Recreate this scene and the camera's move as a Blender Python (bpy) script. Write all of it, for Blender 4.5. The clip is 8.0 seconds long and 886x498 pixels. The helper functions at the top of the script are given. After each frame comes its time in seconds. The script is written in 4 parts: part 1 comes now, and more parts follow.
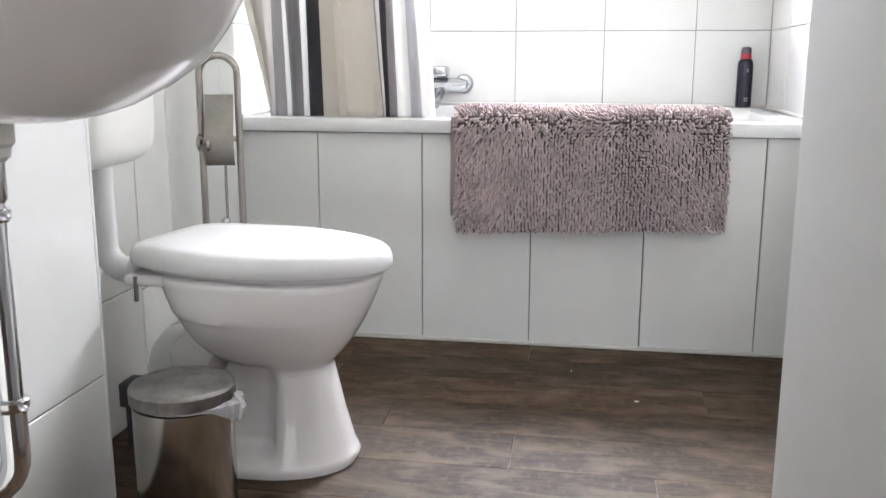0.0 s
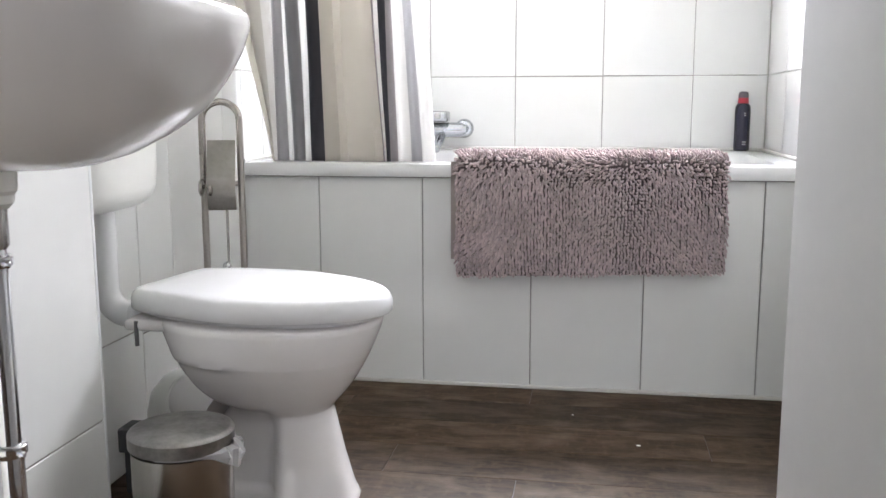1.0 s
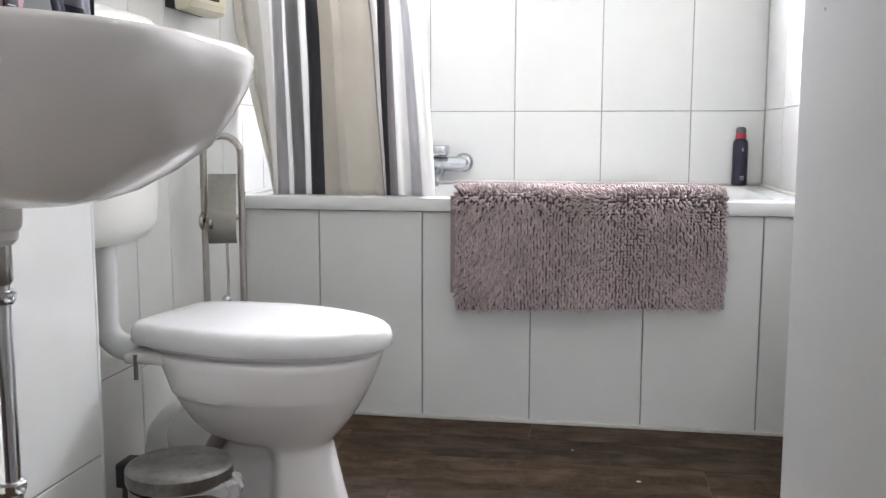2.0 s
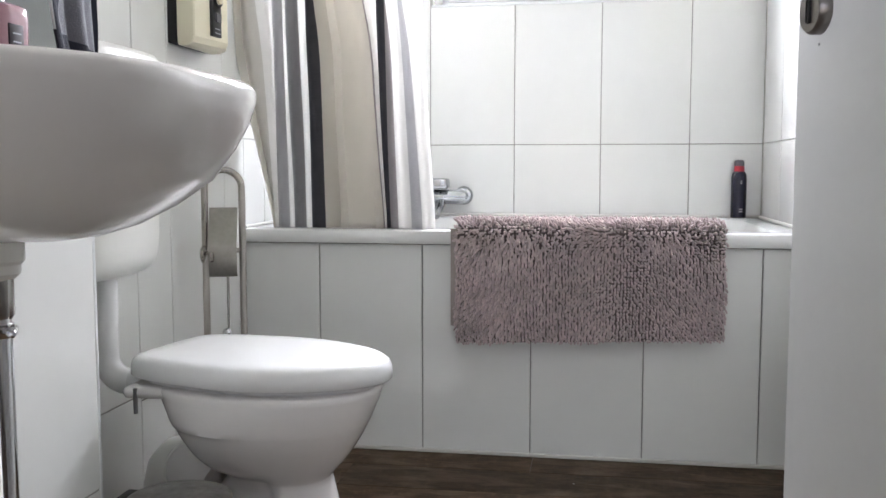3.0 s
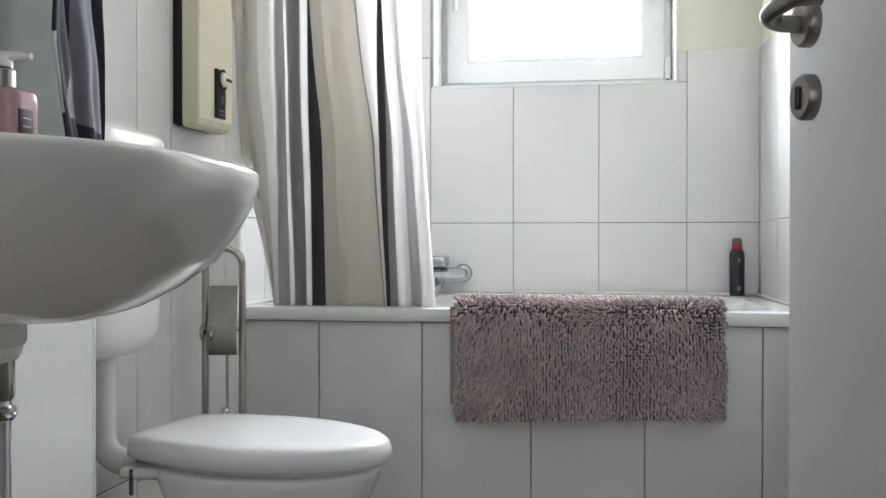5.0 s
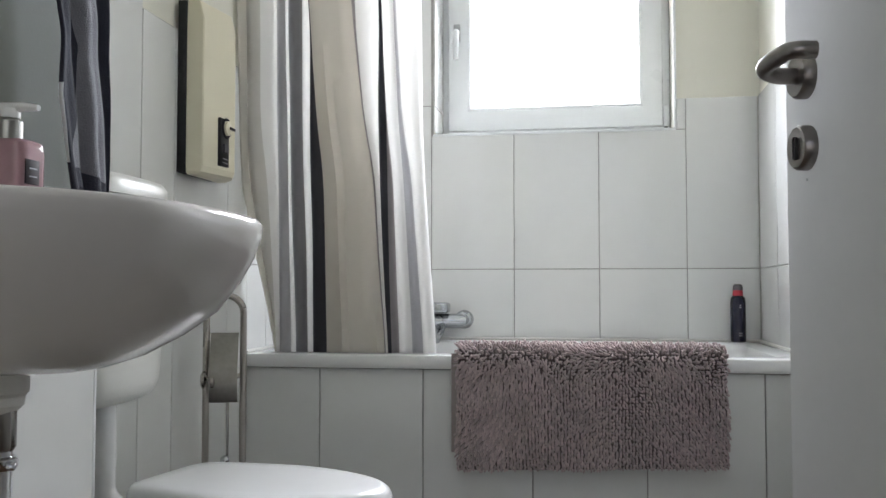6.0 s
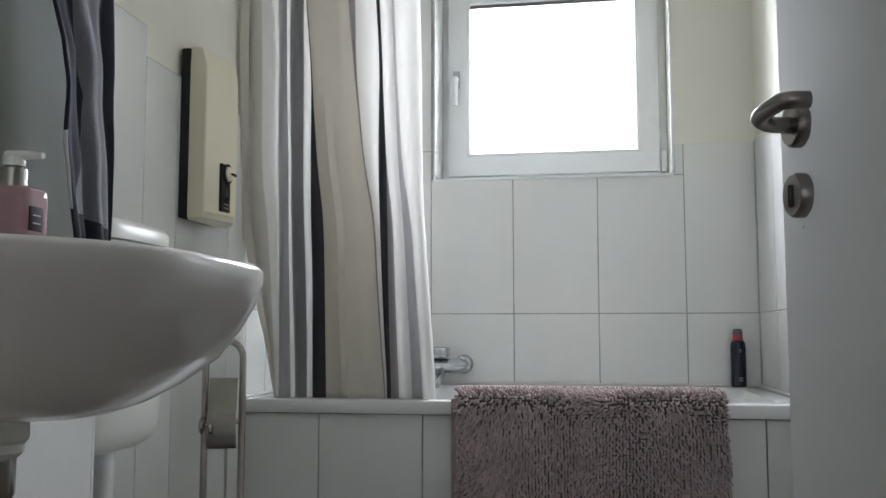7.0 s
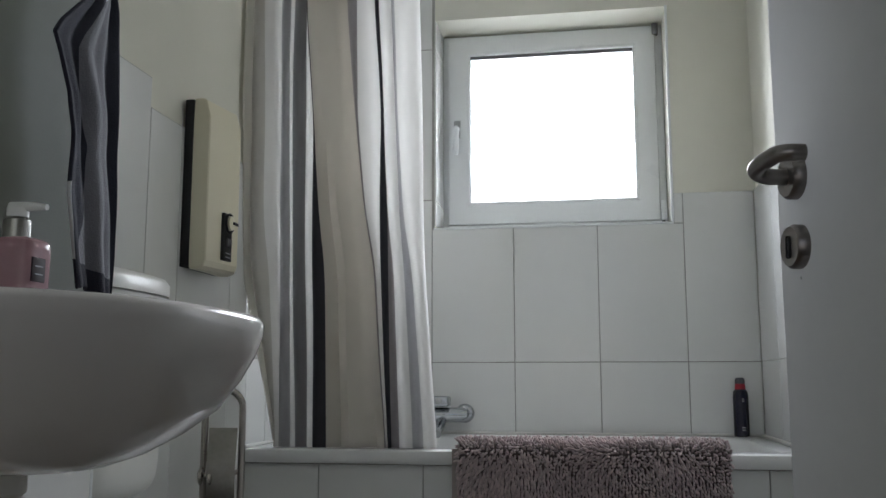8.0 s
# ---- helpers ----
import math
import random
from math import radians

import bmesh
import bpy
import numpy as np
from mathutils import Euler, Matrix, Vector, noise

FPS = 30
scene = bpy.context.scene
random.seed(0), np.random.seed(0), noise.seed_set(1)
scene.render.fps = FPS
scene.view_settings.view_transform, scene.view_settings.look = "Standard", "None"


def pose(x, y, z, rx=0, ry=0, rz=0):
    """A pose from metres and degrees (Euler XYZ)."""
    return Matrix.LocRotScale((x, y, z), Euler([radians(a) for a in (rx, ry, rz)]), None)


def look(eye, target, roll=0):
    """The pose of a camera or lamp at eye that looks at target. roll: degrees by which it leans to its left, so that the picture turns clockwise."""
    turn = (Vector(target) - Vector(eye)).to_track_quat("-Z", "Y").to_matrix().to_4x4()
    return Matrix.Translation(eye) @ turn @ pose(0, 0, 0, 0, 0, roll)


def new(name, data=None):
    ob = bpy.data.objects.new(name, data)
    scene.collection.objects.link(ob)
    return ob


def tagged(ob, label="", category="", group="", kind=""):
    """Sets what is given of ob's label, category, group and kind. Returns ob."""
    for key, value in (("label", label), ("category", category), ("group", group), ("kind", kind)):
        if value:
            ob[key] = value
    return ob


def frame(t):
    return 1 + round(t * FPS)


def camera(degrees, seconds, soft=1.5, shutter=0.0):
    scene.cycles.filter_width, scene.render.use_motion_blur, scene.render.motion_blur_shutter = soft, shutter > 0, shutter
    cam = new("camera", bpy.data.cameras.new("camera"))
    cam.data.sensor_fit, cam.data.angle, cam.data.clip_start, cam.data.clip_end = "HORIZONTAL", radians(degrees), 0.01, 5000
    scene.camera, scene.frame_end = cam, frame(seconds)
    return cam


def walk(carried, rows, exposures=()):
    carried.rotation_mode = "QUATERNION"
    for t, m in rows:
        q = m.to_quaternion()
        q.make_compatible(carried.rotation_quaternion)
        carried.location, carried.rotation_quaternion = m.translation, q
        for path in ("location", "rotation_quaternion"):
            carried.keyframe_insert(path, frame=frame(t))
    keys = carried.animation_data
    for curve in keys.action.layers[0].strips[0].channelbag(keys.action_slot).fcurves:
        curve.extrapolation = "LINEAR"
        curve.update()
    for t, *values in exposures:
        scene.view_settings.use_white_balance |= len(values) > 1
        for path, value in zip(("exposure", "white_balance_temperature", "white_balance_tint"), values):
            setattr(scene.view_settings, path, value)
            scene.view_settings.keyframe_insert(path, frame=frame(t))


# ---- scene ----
cam = camera(51.7, 8.0)
PATH = [
    (0, (0.281, -3.261, 0.789), (-0.034, -1.329, 0.382), 0.1),
    (0.5, (0.286, -3.266, 0.793), (-0.035, -1.326, 0.43), 0.1),
    (1, (0.287, -3.267, 0.792), (-0.036, -1.318, 0.477), -0.1),
    (1.5, (0.284, -3.268, 0.797), (-0.036, -1.314, 0.518), 0.1),
    (3, (0.286, -3.277, 0.799), (-0.037, -1.311, 0.624), 0.0),
    (3.5, (0.287, -3.277, 0.801), (-0.037, -1.308, 0.667), 0.0),
    (4, (0.288, -3.28, 0.802), (-0.038, -1.308, 0.712), -0.0),
    (4.5, (0.288, -3.283, 0.804), (-0.037, -1.31, 0.751), -0.0),
    (6, (0.288, -3.293, 0.81), (-0.037, -1.322, 0.899), -0.0),
    (6.5, (0.29, -3.296, 0.813), (-0.036, -1.327, 0.948), -0.1),
    (7, (0.289, -3.301, 0.813), (-0.034, -1.336, 0.997), -0.0),
    (7.5, (0.291, -3.304, 0.817), (-0.033, -1.344, 1.05), -0.1),
    (8, (0.292, -3.307, 0.817), (-0.032, -1.355, 1.103), -0.0),
]

EXPOSURES = [(0, 1.02, 6620, 22), (1.5, 0.78, 6600, 22), (3.5, 0.46, 6560, 20), (4.5, 0.22, 6560, 18), (6.5, -0.41, 6520, 17), (7, -0.61, 6480, 16.5), (7.5, -0.80, 6450, 16), (8, -1.11, 6430, 16)]
walk(cam, [(t, look(eye, target, roll)) for t, eye, target, roll in PATH], EXPOSURES)

# ---- world and light ----
world = bpy.data.worlds.new("world")
scene.world = world
world.use_nodes = True
wn = world.node_tree
sky = wn.nodes.new("ShaderNodeTexSky")
sky.sky_type, sky.sun_disc, sky.sun_elevation, sky.sun_rotation = "NISHITA", False, radians(40), radians(20)
wn.nodes["Background"].inputs["Strength"].default_value = 0.12
wn.links.new(sky.outputs[0], wn.nodes["Background"].inputs[0])


def area(name, m, sx, sy, power, colour):
    li = bpy.data.lights.new(name, "AREA")
    li.shape, li.size, li.size_y, li.energy, li.color = "RECTANGLE", sx, sy, power, colour
    ob = new(name, li)
    ob.matrix_world = m
    li.spread = radians(118)
    return ob


# daylight through the frosted bathroom window; fill lamp added in the unseen hall behind the camera
area("window_daylight", look((0.143, 0.315, 1.82), (0.143, -0.685, 1.42)), 0.66, 0.62, 48, (0.85, 0.94, 1.0))
area("hall_fill", look((0.2, -5.5, 1.2), (0.2, -2, 1.2)), 2.36, 2.16, 4.7, (1.0, 0.95, 0.90))


# ---- materials ----
def material(name, base=(0.8, 0.8, 0.8), rough=0.5, metal=0.0, vary=0.06, scale=6.0, fine=90.0, bump=0.05, dist=0.001, coat=0.0,
             sheen=0.0, transmission=0.0, alt=None, stretch=(1, 1, 1), per_piece=0.0, rough_vary=0.08):
    m = bpy.data.materials.new(name)
    m.use_nodes = True
    n, l = m.node_tree.nodes, m.node_tree.links
    b = n["Principled BSDF"]
    b.inputs["Metallic"].default_value = metal
    b.inputs["Coat Weight"].default_value = coat
    b.inputs["Sheen Weight"].default_value = sheen
    b.inputs["Transmission Weight"].default_value = transmission
    co = n.new("ShaderNodeTexCoord")
    mp = n.new("ShaderNodeMapping")
    mp.inputs["Scale"].default_value = stretch
    l.new(co.outputs["Object"], mp.inputs[0])
    big = n.new("ShaderNodeTexNoise")
    big.inputs["Scale"].default_value, big.inputs["Detail"].default_value = scale, 4
    small = n.new("ShaderNodeTexNoise")
    small.inputs["Scale"].default_value, small.inputs["Detail"].default_value = fine, 3
    for t in (big, small):
        l.new(mp.outputs[0], t.inputs["Vector"])
    mixn = n.new("ShaderNodeMix")
    mixn.data_type = "RGBA"
    alt = alt or tuple(c * (1 - 2 * vary) for c in base)
    mixn.inputs["A"].default_value, mixn.inputs["B"].default_value = (*base, 1), (*alt, 1)
    ramp = n.new("ShaderNodeMapRange")
    ramp.inputs["From Min"].default_value, ramp.inputs["From Max"].default_value = 0.35, 0.7
    add = n.new("ShaderNodeMath")
    add.operation = "MULTIPLY_ADD"
    add.inputs[1].default_value = 0.35
    l.new(small.outputs["Fac"], add.inputs[0])
    sc = n.new("ShaderNodeMath")
    sc.operation = "MULTIPLY"
    sc.inputs[1].default_value = 0.65
    l.new(big.outputs["Fac"], sc.inputs[0])
    l.new(sc.outputs[0], add.inputs[2])
    l.new(add.outputs[0], ramp.inputs["Value"])
    l.new(ramp.outputs["Result"], mixn.inputs["Factor"])
    colour = mixn.outputs["Result"]
    if per_piece:
        info = n.new("ShaderNodeObjectInfo")
        hs = n.new("ShaderNodeHueSaturation")
        mr = n.new("ShaderNodeMapRange")
        mr.inputs["To Min"].default_value, mr.inputs["To Max"].default_value = 1 - per_piece, 1 + per_piece
        l.new(info.outputs["Random"], mr.inputs["Value"])
        l.new(mr.outputs["Result"], hs.inputs["Value"])
        l.new(colour, hs.inputs["Color"])
        colour = hs.outputs["Color"]
    l.new(colour, b.inputs["Base Color"])
    rr = n.new("ShaderNodeMapRange")
    rr.inputs["To Min"].default_value, rr.inputs["To Max"].default_value = max(0.02, rough - rough_vary), min(1, rough + rough_vary)
    l.new(big.outputs["Fac"], rr.inputs["Value"])
    l.new(rr.outputs["Result"], b.inputs["Roughness"])
    if bump:
        bp = n.new("ShaderNodeBump")
        bp.inputs["Strength"].default_value, bp.inputs["Distance"].default_value = bump, dist
        l.new(small.outputs["Fac"], bp.inputs["Height"])
        l.new(bp.outputs[0], b.inputs["Normal"])
    return m


TILE = material("glazed_tile", (0.752, 0.757, 0.735), 0.055, vary=0.02, scale=2.5, fine=14, bump=0.06, dist=0.004, per_piece=0.025, rough_vary=0.02)
GROUT = material("grout", (0.41, 0.40, 0.37), 0.9, vary=0.2, scale=12, fine=160, bump=0.3)
PAINT = material("wall_paint", (0.78, 0.765, 0.67), 0.75, vary=0.02, fine=220, bump=0.25, dist=0.001)
# grey-green paint set darker, putting the basin wall's shade into its colour
PAINT_GREY_SHADED = material("wall_paint_grey_shaded", (0.23, 0.243, 0.213), 0.75, vary=0.02, fine=220, bump=0.25, dist=0.001)
CEILING = material("ceiling_paint", (0.82, 0.82, 0.8), 0.85, vary=0.02, bump=0.2)
CERAMIC = material("sanitary_ceramic", (0.76, 0.735, 0.715), 0.10, vary=0.01, bump=0.0, rough_vary=0.02, coat=0.3)
ACRYLIC = material("bath_enamel", (0.76, 0.76, 0.75), 0.12, vary=0.01, bump=0.0, rough_vary=0.03)
SEATW = material("seat_plastic", (0.76, 0.76, 0.755), 0.22, vary=0.01, bump=0.0, rough_vary=0.05)
PLASTIC = material("cream_plastic", (0.77, 0.765, 0.725), 0.33, vary=0.02, bump=0.03)
WINDOWP = material("window_plastic", (0.80, 0.82, 0.82), 0.3, vary=0.02, bump=0.03)
CHROME = material("chrome", (0.72, 0.73, 0.75), 0.13, 1.0, vary=0.04, bump=0.02, rough_vary=0.05)
PLATE = material("grey_plate", (0.42, 0.43, 0.43), 0.45, vary=0.03, bump=0.02)
MIXERC = material("dull_chrome", (0.52, 0.54, 0.56), 0.16, 1.0, vary=0.08, scale=14, bump=0.02, rough_vary=0.08)
STEEL = material("brushed_steel", (0.47, 0.46, 0.44), 0.28, 1.0, vary=0.08, scale=5, fine=70, bump=0.05, stretch=(1, 1, 0.08), rough_vary=0.1)
STANDSTEEL = material("stained_steel", (0.44, 0.41, 0.375), 0.28, 1.0, vary=0.12, scale=9, fine=90, bump=0.05, stretch=(1, 1, 0.2), rough_vary=0.12)
LIDSTEEL = material("smudged_steel", (0.29, 0.28, 0.27), 0.38, 1.0, vary=0.22, scale=22, fine=120, bump=0.05, rough_vary=0.16)
FLAPSTEEL = material("dull_steel", (0.31, 0.295, 0.27), 0.36, 1.0, vary=0.14, scale=12, fine=90, bump=0.04, rough_vary=0.12)
BINSTEEL = material("polished_steel", (0.52, 0.50, 0.47), 0.17, 1.0, vary=0.06, scale=4, fine=60, bump=0.02, stretch=(1, 1, 0.1), rough_vary=0.06)
HANDLE = material("satin_nickel", (0.31, 0.29, 0.28), 0.33, 1.0, vary=0.06, bump=0.03)
BLACK = material("black_plastic", (0.009, 0.009, 0.010), 0.6, vary=0.1, bump=0.05)
RUBBER = material("grey_seal", (0.16, 0.16, 0.16), 0.7, vary=0.1)
DOORW = material("door_lacquer", (0.66, 0.66, 0.655), 0.78, vary=0.02, scale=4, fine=60, bump=0.06, dist=0.002)
HEATER = material("heater_plastic", (0.80, 0.745, 0.57), 0.38, vary=0.02, fine=300, bump=0.08)
# mat ground kept dark: its colour holds the shade between the tufts
MATSHADE = material("mat_ground_shaded", (0.17, 0.137, 0.134), 0.95, vary=0.1, fine=300, bump=0.5)
MATCLOTH = material("mat_backing", (0.40, 0.35, 0.33), 0.95, vary=0.1, fine=300, bump=0.5)
TUFT = material("chenille", (0.60, 0.485, 0.48), 0.95, vary=0.14, scale=10, fine=350, bump=0.5, sheen=0.4)
BOTTLE = material("bottle_navy", (0.012, 0.012, 0.03), 0.25, vary=0.1, bump=0.0)
REDP = material("red_plastic", (0.38, 0.01, 0.025), 0.35, vary=0.1, bump=0.0)
SMOKE = material("smoked_cap", (0.12, 0.12, 0.13), 0.2, vary=0.1, bump=0.0)
PRINT = material("pale_print", (0.30, 0.30, 0.33), 0.5, vary=0.1, bump=0.0)
PINK = material("pink_soap", (0.64, 0.40, 0.45), 0.10, vary=0.05, bump=0.0, transmission=0.5)
LABEL = material("dark_label", (0.02, 0.012, 0.018), 0.8, vary=0.1, bump=0.0)
LINER = material("plastic_liner", (0.82, 0.82, 0.82), 0.25, vary=0.05, bump=0.3, transmission=0.55)
NAVY = material("navy_terry", (0.022, 0.024, 0.040), 0.95, vary=0.2, fine=400, bump=0.7, dist=0.002, sheen=0.04)
GREYT = material("grey_terry", (0.17, 0.17, 0.20), 0.95, vary=0.2, fine=400, bump=0.7, dist=0.002, sheen=0.3)
WHITET = material("white_hem", (0.7, 0.7, 0.72), 0.95, vary=0.1, fine=400, bump=0.6, sheen=0.3)
SILICONE = material("silicone", (0.66, 0.65, 0.61), 0.45, vary=0.08)
CRUMB = material("white_crumb", (0.8, 0.8, 0.78), 0.7)


DOORW.node_tree.nodes["Principled BSDF"].inputs["Specular IOR Level"].default_value = 0.18


def vary_islands(m, amount):
    """Each joined strand a little lighter or darker than the next."""
    n, l = m.node_tree.nodes, m.node_tree.links
    b = n["Principled BSDF"]
    old = b.inputs["Base Color"].links[0].from_socket
    geo, mr, hs = n.new("ShaderNodeNewGeometry"), n.new("ShaderNodeMapRange"), n.new("ShaderNodeHueSaturation")
    mr.inputs["To Min"].default_value, mr.inputs["To Max"].default_value = 1 - amount, 1 + amount
    l.new(geo.outputs["Random Per Island"], mr.inputs["Value"])
    l.new(mr.outputs["Result"], hs.inputs["Value"])
    l.new(old, hs.inputs["Color"])
    l.new(hs.outputs["Color"], b.inputs["Base Color"])


vary_islands(TUFT, 0.22)


def fabric(name, base, through_light=0.5):
    m = material(name, base, 0.8, vary=0.04, scale=8, fine=500, bump=0.15, sheen=0.15)
    n, l = m.node_tree.nodes, m.node_tree.links
    tr = n.new("ShaderNodeBsdfTranslucent")
    tr.inputs["Color"].default_value = (*[min(1, c * 1.05) for c in base], 1)
    mx = n.new("ShaderNodeMixShader")
    mx.inputs["Fac"].default_value = through_light
    l.new(n["Principled BSDF"].outputs[0], mx.inputs[1])
    l.new(tr.outputs[0], mx.inputs[2])
    l.new(mx.outputs[0], n["Material Output"].inputs["Surface"])
    return m


CLOTH = {
    "cream": fabric("cloth_cream", (0.74, 0.72, 0.66)), "white": fabric("cloth_white", (0.80, 0.79, 0.77), 0.47),
    "pale": fabric("cloth_pale", (0.62, 0.60, 0.56)), "grey": fabric("cloth_grey", (0.47, 0.465, 0.47)),
    "mid": fabric("cloth_mid", (0.28, 0.275, 0.28)), "black": fabric("cloth_black", (0.06, 0.06, 0.07)),
    "beige": fabric("cloth_beige", (0.60, 0.572, 0.52), 0.40), "brown": fabric("cloth_brown", (0.34, 0.32, 0.32)),
}


def wood(name="vinyl_oak", gain=1.0, fade=0.0):
    """Worn vinyl planks with an oak print: long dark grain, lighter rubbed patches, fine pores."""
    m = bpy.data.materials.new(name)
    m.use_nodes = True
    n, l = m.node_tree.nodes, m.node_tree.links
    b = n["Principled BSDF"]
    b.inputs["Specular IOR Level"].default_value = 0.22
    co, info = n.new("ShaderNodeTexCoord"), n.new("ShaderNodeObjectInfo")
    shift = n.new("ShaderNodeVectorMath")
    shift.operation = "MULTIPLY_ADD"
    l.new(info.outputs["Random"], shift.inputs[0])
    shift.inputs[1].default_value = (7.0, 3.0, 0)
    l.new(co.outputs["Object"], shift.inputs[2])

    def layer(stretch, scale, detail, lo, hi, distortion=0.0):
        mp = n.new("ShaderNodeMapping")
        mp.inputs["Scale"].default_value = stretch
        l.new(shift.outputs[0], mp.inputs[0])
        t = n.new("ShaderNodeTexNoise")
        t.inputs["Scale"].default_value, t.inputs["Detail"].default_value, t.inputs["Distortion"].default_value = scale, detail, distortion
        l.new(mp.outputs[0], t.inputs["Vector"])
        r = n.new("ShaderNodeMapRange")
        r.inputs["From Min"].default_value, r.inputs["From Max"].default_value = lo, hi
        l.new(t.outputs["Fac"], r.inputs["Value"])
        return r.outputs["Result"]

    def mix(fac, a, c, kind="MIX"):
        x = n.new("ShaderNodeMix")
        x.data_type, x.blend_type = "RGBA", kind
        for sock, v in (("Factor", fac), ("A", a), ("B", c)):
            if isinstance(v, tuple):
                x.inputs[sock].default_value = (*v, 1)
            elif isinstance(v, float):
                x.inputs[sock].default_value = v
            else:
                l.new(v, x.inputs[sock])
        return x.outputs["Result"]

    def shade(r, g, b):
        m = (r + g + b) / 3
        return tuple(gain * (v * (1 - fade) + m * fade) for v in (r, g, b * 0.92))

    grain = layer((1.0, 4.5, 1), 17.0, 8, 0.33, 0.68, 0.8)
    patch = layer((1.0, 2.4, 1), 7.0, 6, 0.46, 0.76, 0.5)
    cross = layer((2.2, 1.2, 1), 26.0, 7, 0.52, 0.80, 0.2)
    pores = layer((2.0, 26, 1), 26.0, 3, 0.56, 0.74)
    c = mix(grain, shade(0.025, 0.0138, 0.0078), shade(0.058, 0.0342, 0.0200))
    c = mix(patch, c, shade(0.100, 0.066, 0.042))
    c = mix(cross, c, shade(0.084, 0.056, 0.037))
    c = mix(pores, c, shade(0.018, 0.012, 0.009))
    hs = n.new("ShaderNodeHueSaturation")
    mr = n.new("ShaderNodeMapRange")
    mr.inputs["To Min"].default_value, mr.inputs["To Max"].default_value = 0.78, 1.18
    l.new(info.outputs["Random"], mr.inputs["Value"])
    l.new(mr.outputs["Result"], hs.inputs["Value"])
    l.new(c, hs.inputs["Color"])
    l.new(hs.outputs["Color"], b.inputs["Base Color"])
    rr = n.new("ShaderNodeMapRange")
    rr.inputs["To Min"].default_value, rr.inputs["To Max"].default_value = 0.66, 0.5
    l.new(patch, rr.inputs["Value"])
    l.new(rr.outputs["Result"], b.inputs["Roughness"])
    bp = n.new("ShaderNodeBump")
    bp.inputs["Strength"].default_value, bp.inputs["Distance"].default_value = 0.35, 0.001
    l.new(grain, bp.inputs["Height"])
    l.new(bp.outputs[0], b.inputs["Normal"])
    return m


WOOD = wood("vinyl_oak", 1.15, 0.0)


def frosted():
    m = bpy.data.materials.new("frosted_pane")
    m.use_nodes = True
    b = m.node_tree.nodes["Principled BSDF"]
    b.inputs["Base Color"].default_value = (0.97, 0.98, 0.98, 1)
    b.inputs["Roughness"].default_value = 0.25
    b.inputs["Transmission Weight"].default_value = 1.0
    nz = m.node_tree.nodes.new("ShaderNodeTexNoise")
    nz.inputs["Scale"].default_value = 220
    bp = m.node_tree.nodes.new("ShaderNodeBump")
    bp.inputs["Strength"].default_value = 0.2
    m.node_tree.links.new(nz.outputs["Fac"], bp.inputs["Height"])
    m.node_tree.links.new(bp.outputs[0], b.inputs["Normal"])
    return m


FROST = frosted()


def glow(name, colour, strength):
    m = bpy.data.materials.new(name)
    m.use_nodes = True
    b = m.node_tree.nodes["Principled BSDF"]
    b.inputs["Base Color"].default_value = (*colour, 1)
    b.inputs["Emission Color"].default_value = (*colour, 1)
    b.inputs["Emission Strength"].default_value = strength
    return m


SKYGLOW = glow("overcast_sky", (0.95, 0.98, 1.0), 7.0)

# ---- building helpers ----
ORIGIN = {}


def thing(name, loc, label, category, group="", kind=""):
    ob = new(name)
    ob.location = loc
    ob.empty_display_size = 0.05
    ORIGIN[ob.name] = Vector(loc)
    return tagged(ob, label, category, group, kind)


def part(name, bm, mat, parent=None, label="", smooth=True, angle=40):
    """Links a bmesh in world coordinates as one mesh under a thing or a part."""
    org = ORIGIN[parent.name] if parent else Vector((0, 0, 0))
    me = bpy.data.meshes.new(name)
    bmesh.ops.recalc_face_normals(bm, faces=bm.faces)
    bmesh.ops.translate(bm, verts=bm.verts, vec=-org)
    bm.to_mesh(me)
    bm.free()
    for m in (mat if isinstance(mat, (list, tuple)) else [mat]):
        me.materials.append(m)
    if smooth:
        me.shade_smooth()
        me.set_sharp_from_angle(angle=radians(angle))
    ob = new(name, me)
    ob.parent = parent
    ORIGIN[ob.name] = org
    if label:
        ob["label"] = label
    return ob


def box(bm, x0, x1, y0, y1, z0, z1, bevel=0.0, seg=2):
    g = bmesh.ops.create_cube(bm, size=1, matrix=Matrix.LocRotScale(((x0 + x1) / 2, (y0 + y1) / 2, (z0 + z1) / 2), None, (x1 - x0, y1 - y0, z1 - z0)))
    if bevel:
        edges = {e for v in g["verts"] for e in v.link_edges}
        bmesh.ops.bevel(bm, geom=list(edges), offset=bevel, segments=seg, affect="EDGES", profile=0.5)
    return bm


def boxed(*a, **k):
    return box(bmesh.new(), *a, **k)


def loft(bm, rings, cap0=True, cap1=True, closed=True):
    rows = [[bm.verts.new(p) for p in r] for r in rings]
    n = len(rows[0])
    for a, b in zip(rows, rows[1:]):
        for i in range(n if closed else n - 1):
            j = (i + 1) % n
            bm.faces.new((a[i], a[j], b[j], b[i]))
    if cap0:
        bm.faces.new(rows[0])
    if cap1:
        bm.faces.new(rows[-1])
    return bm


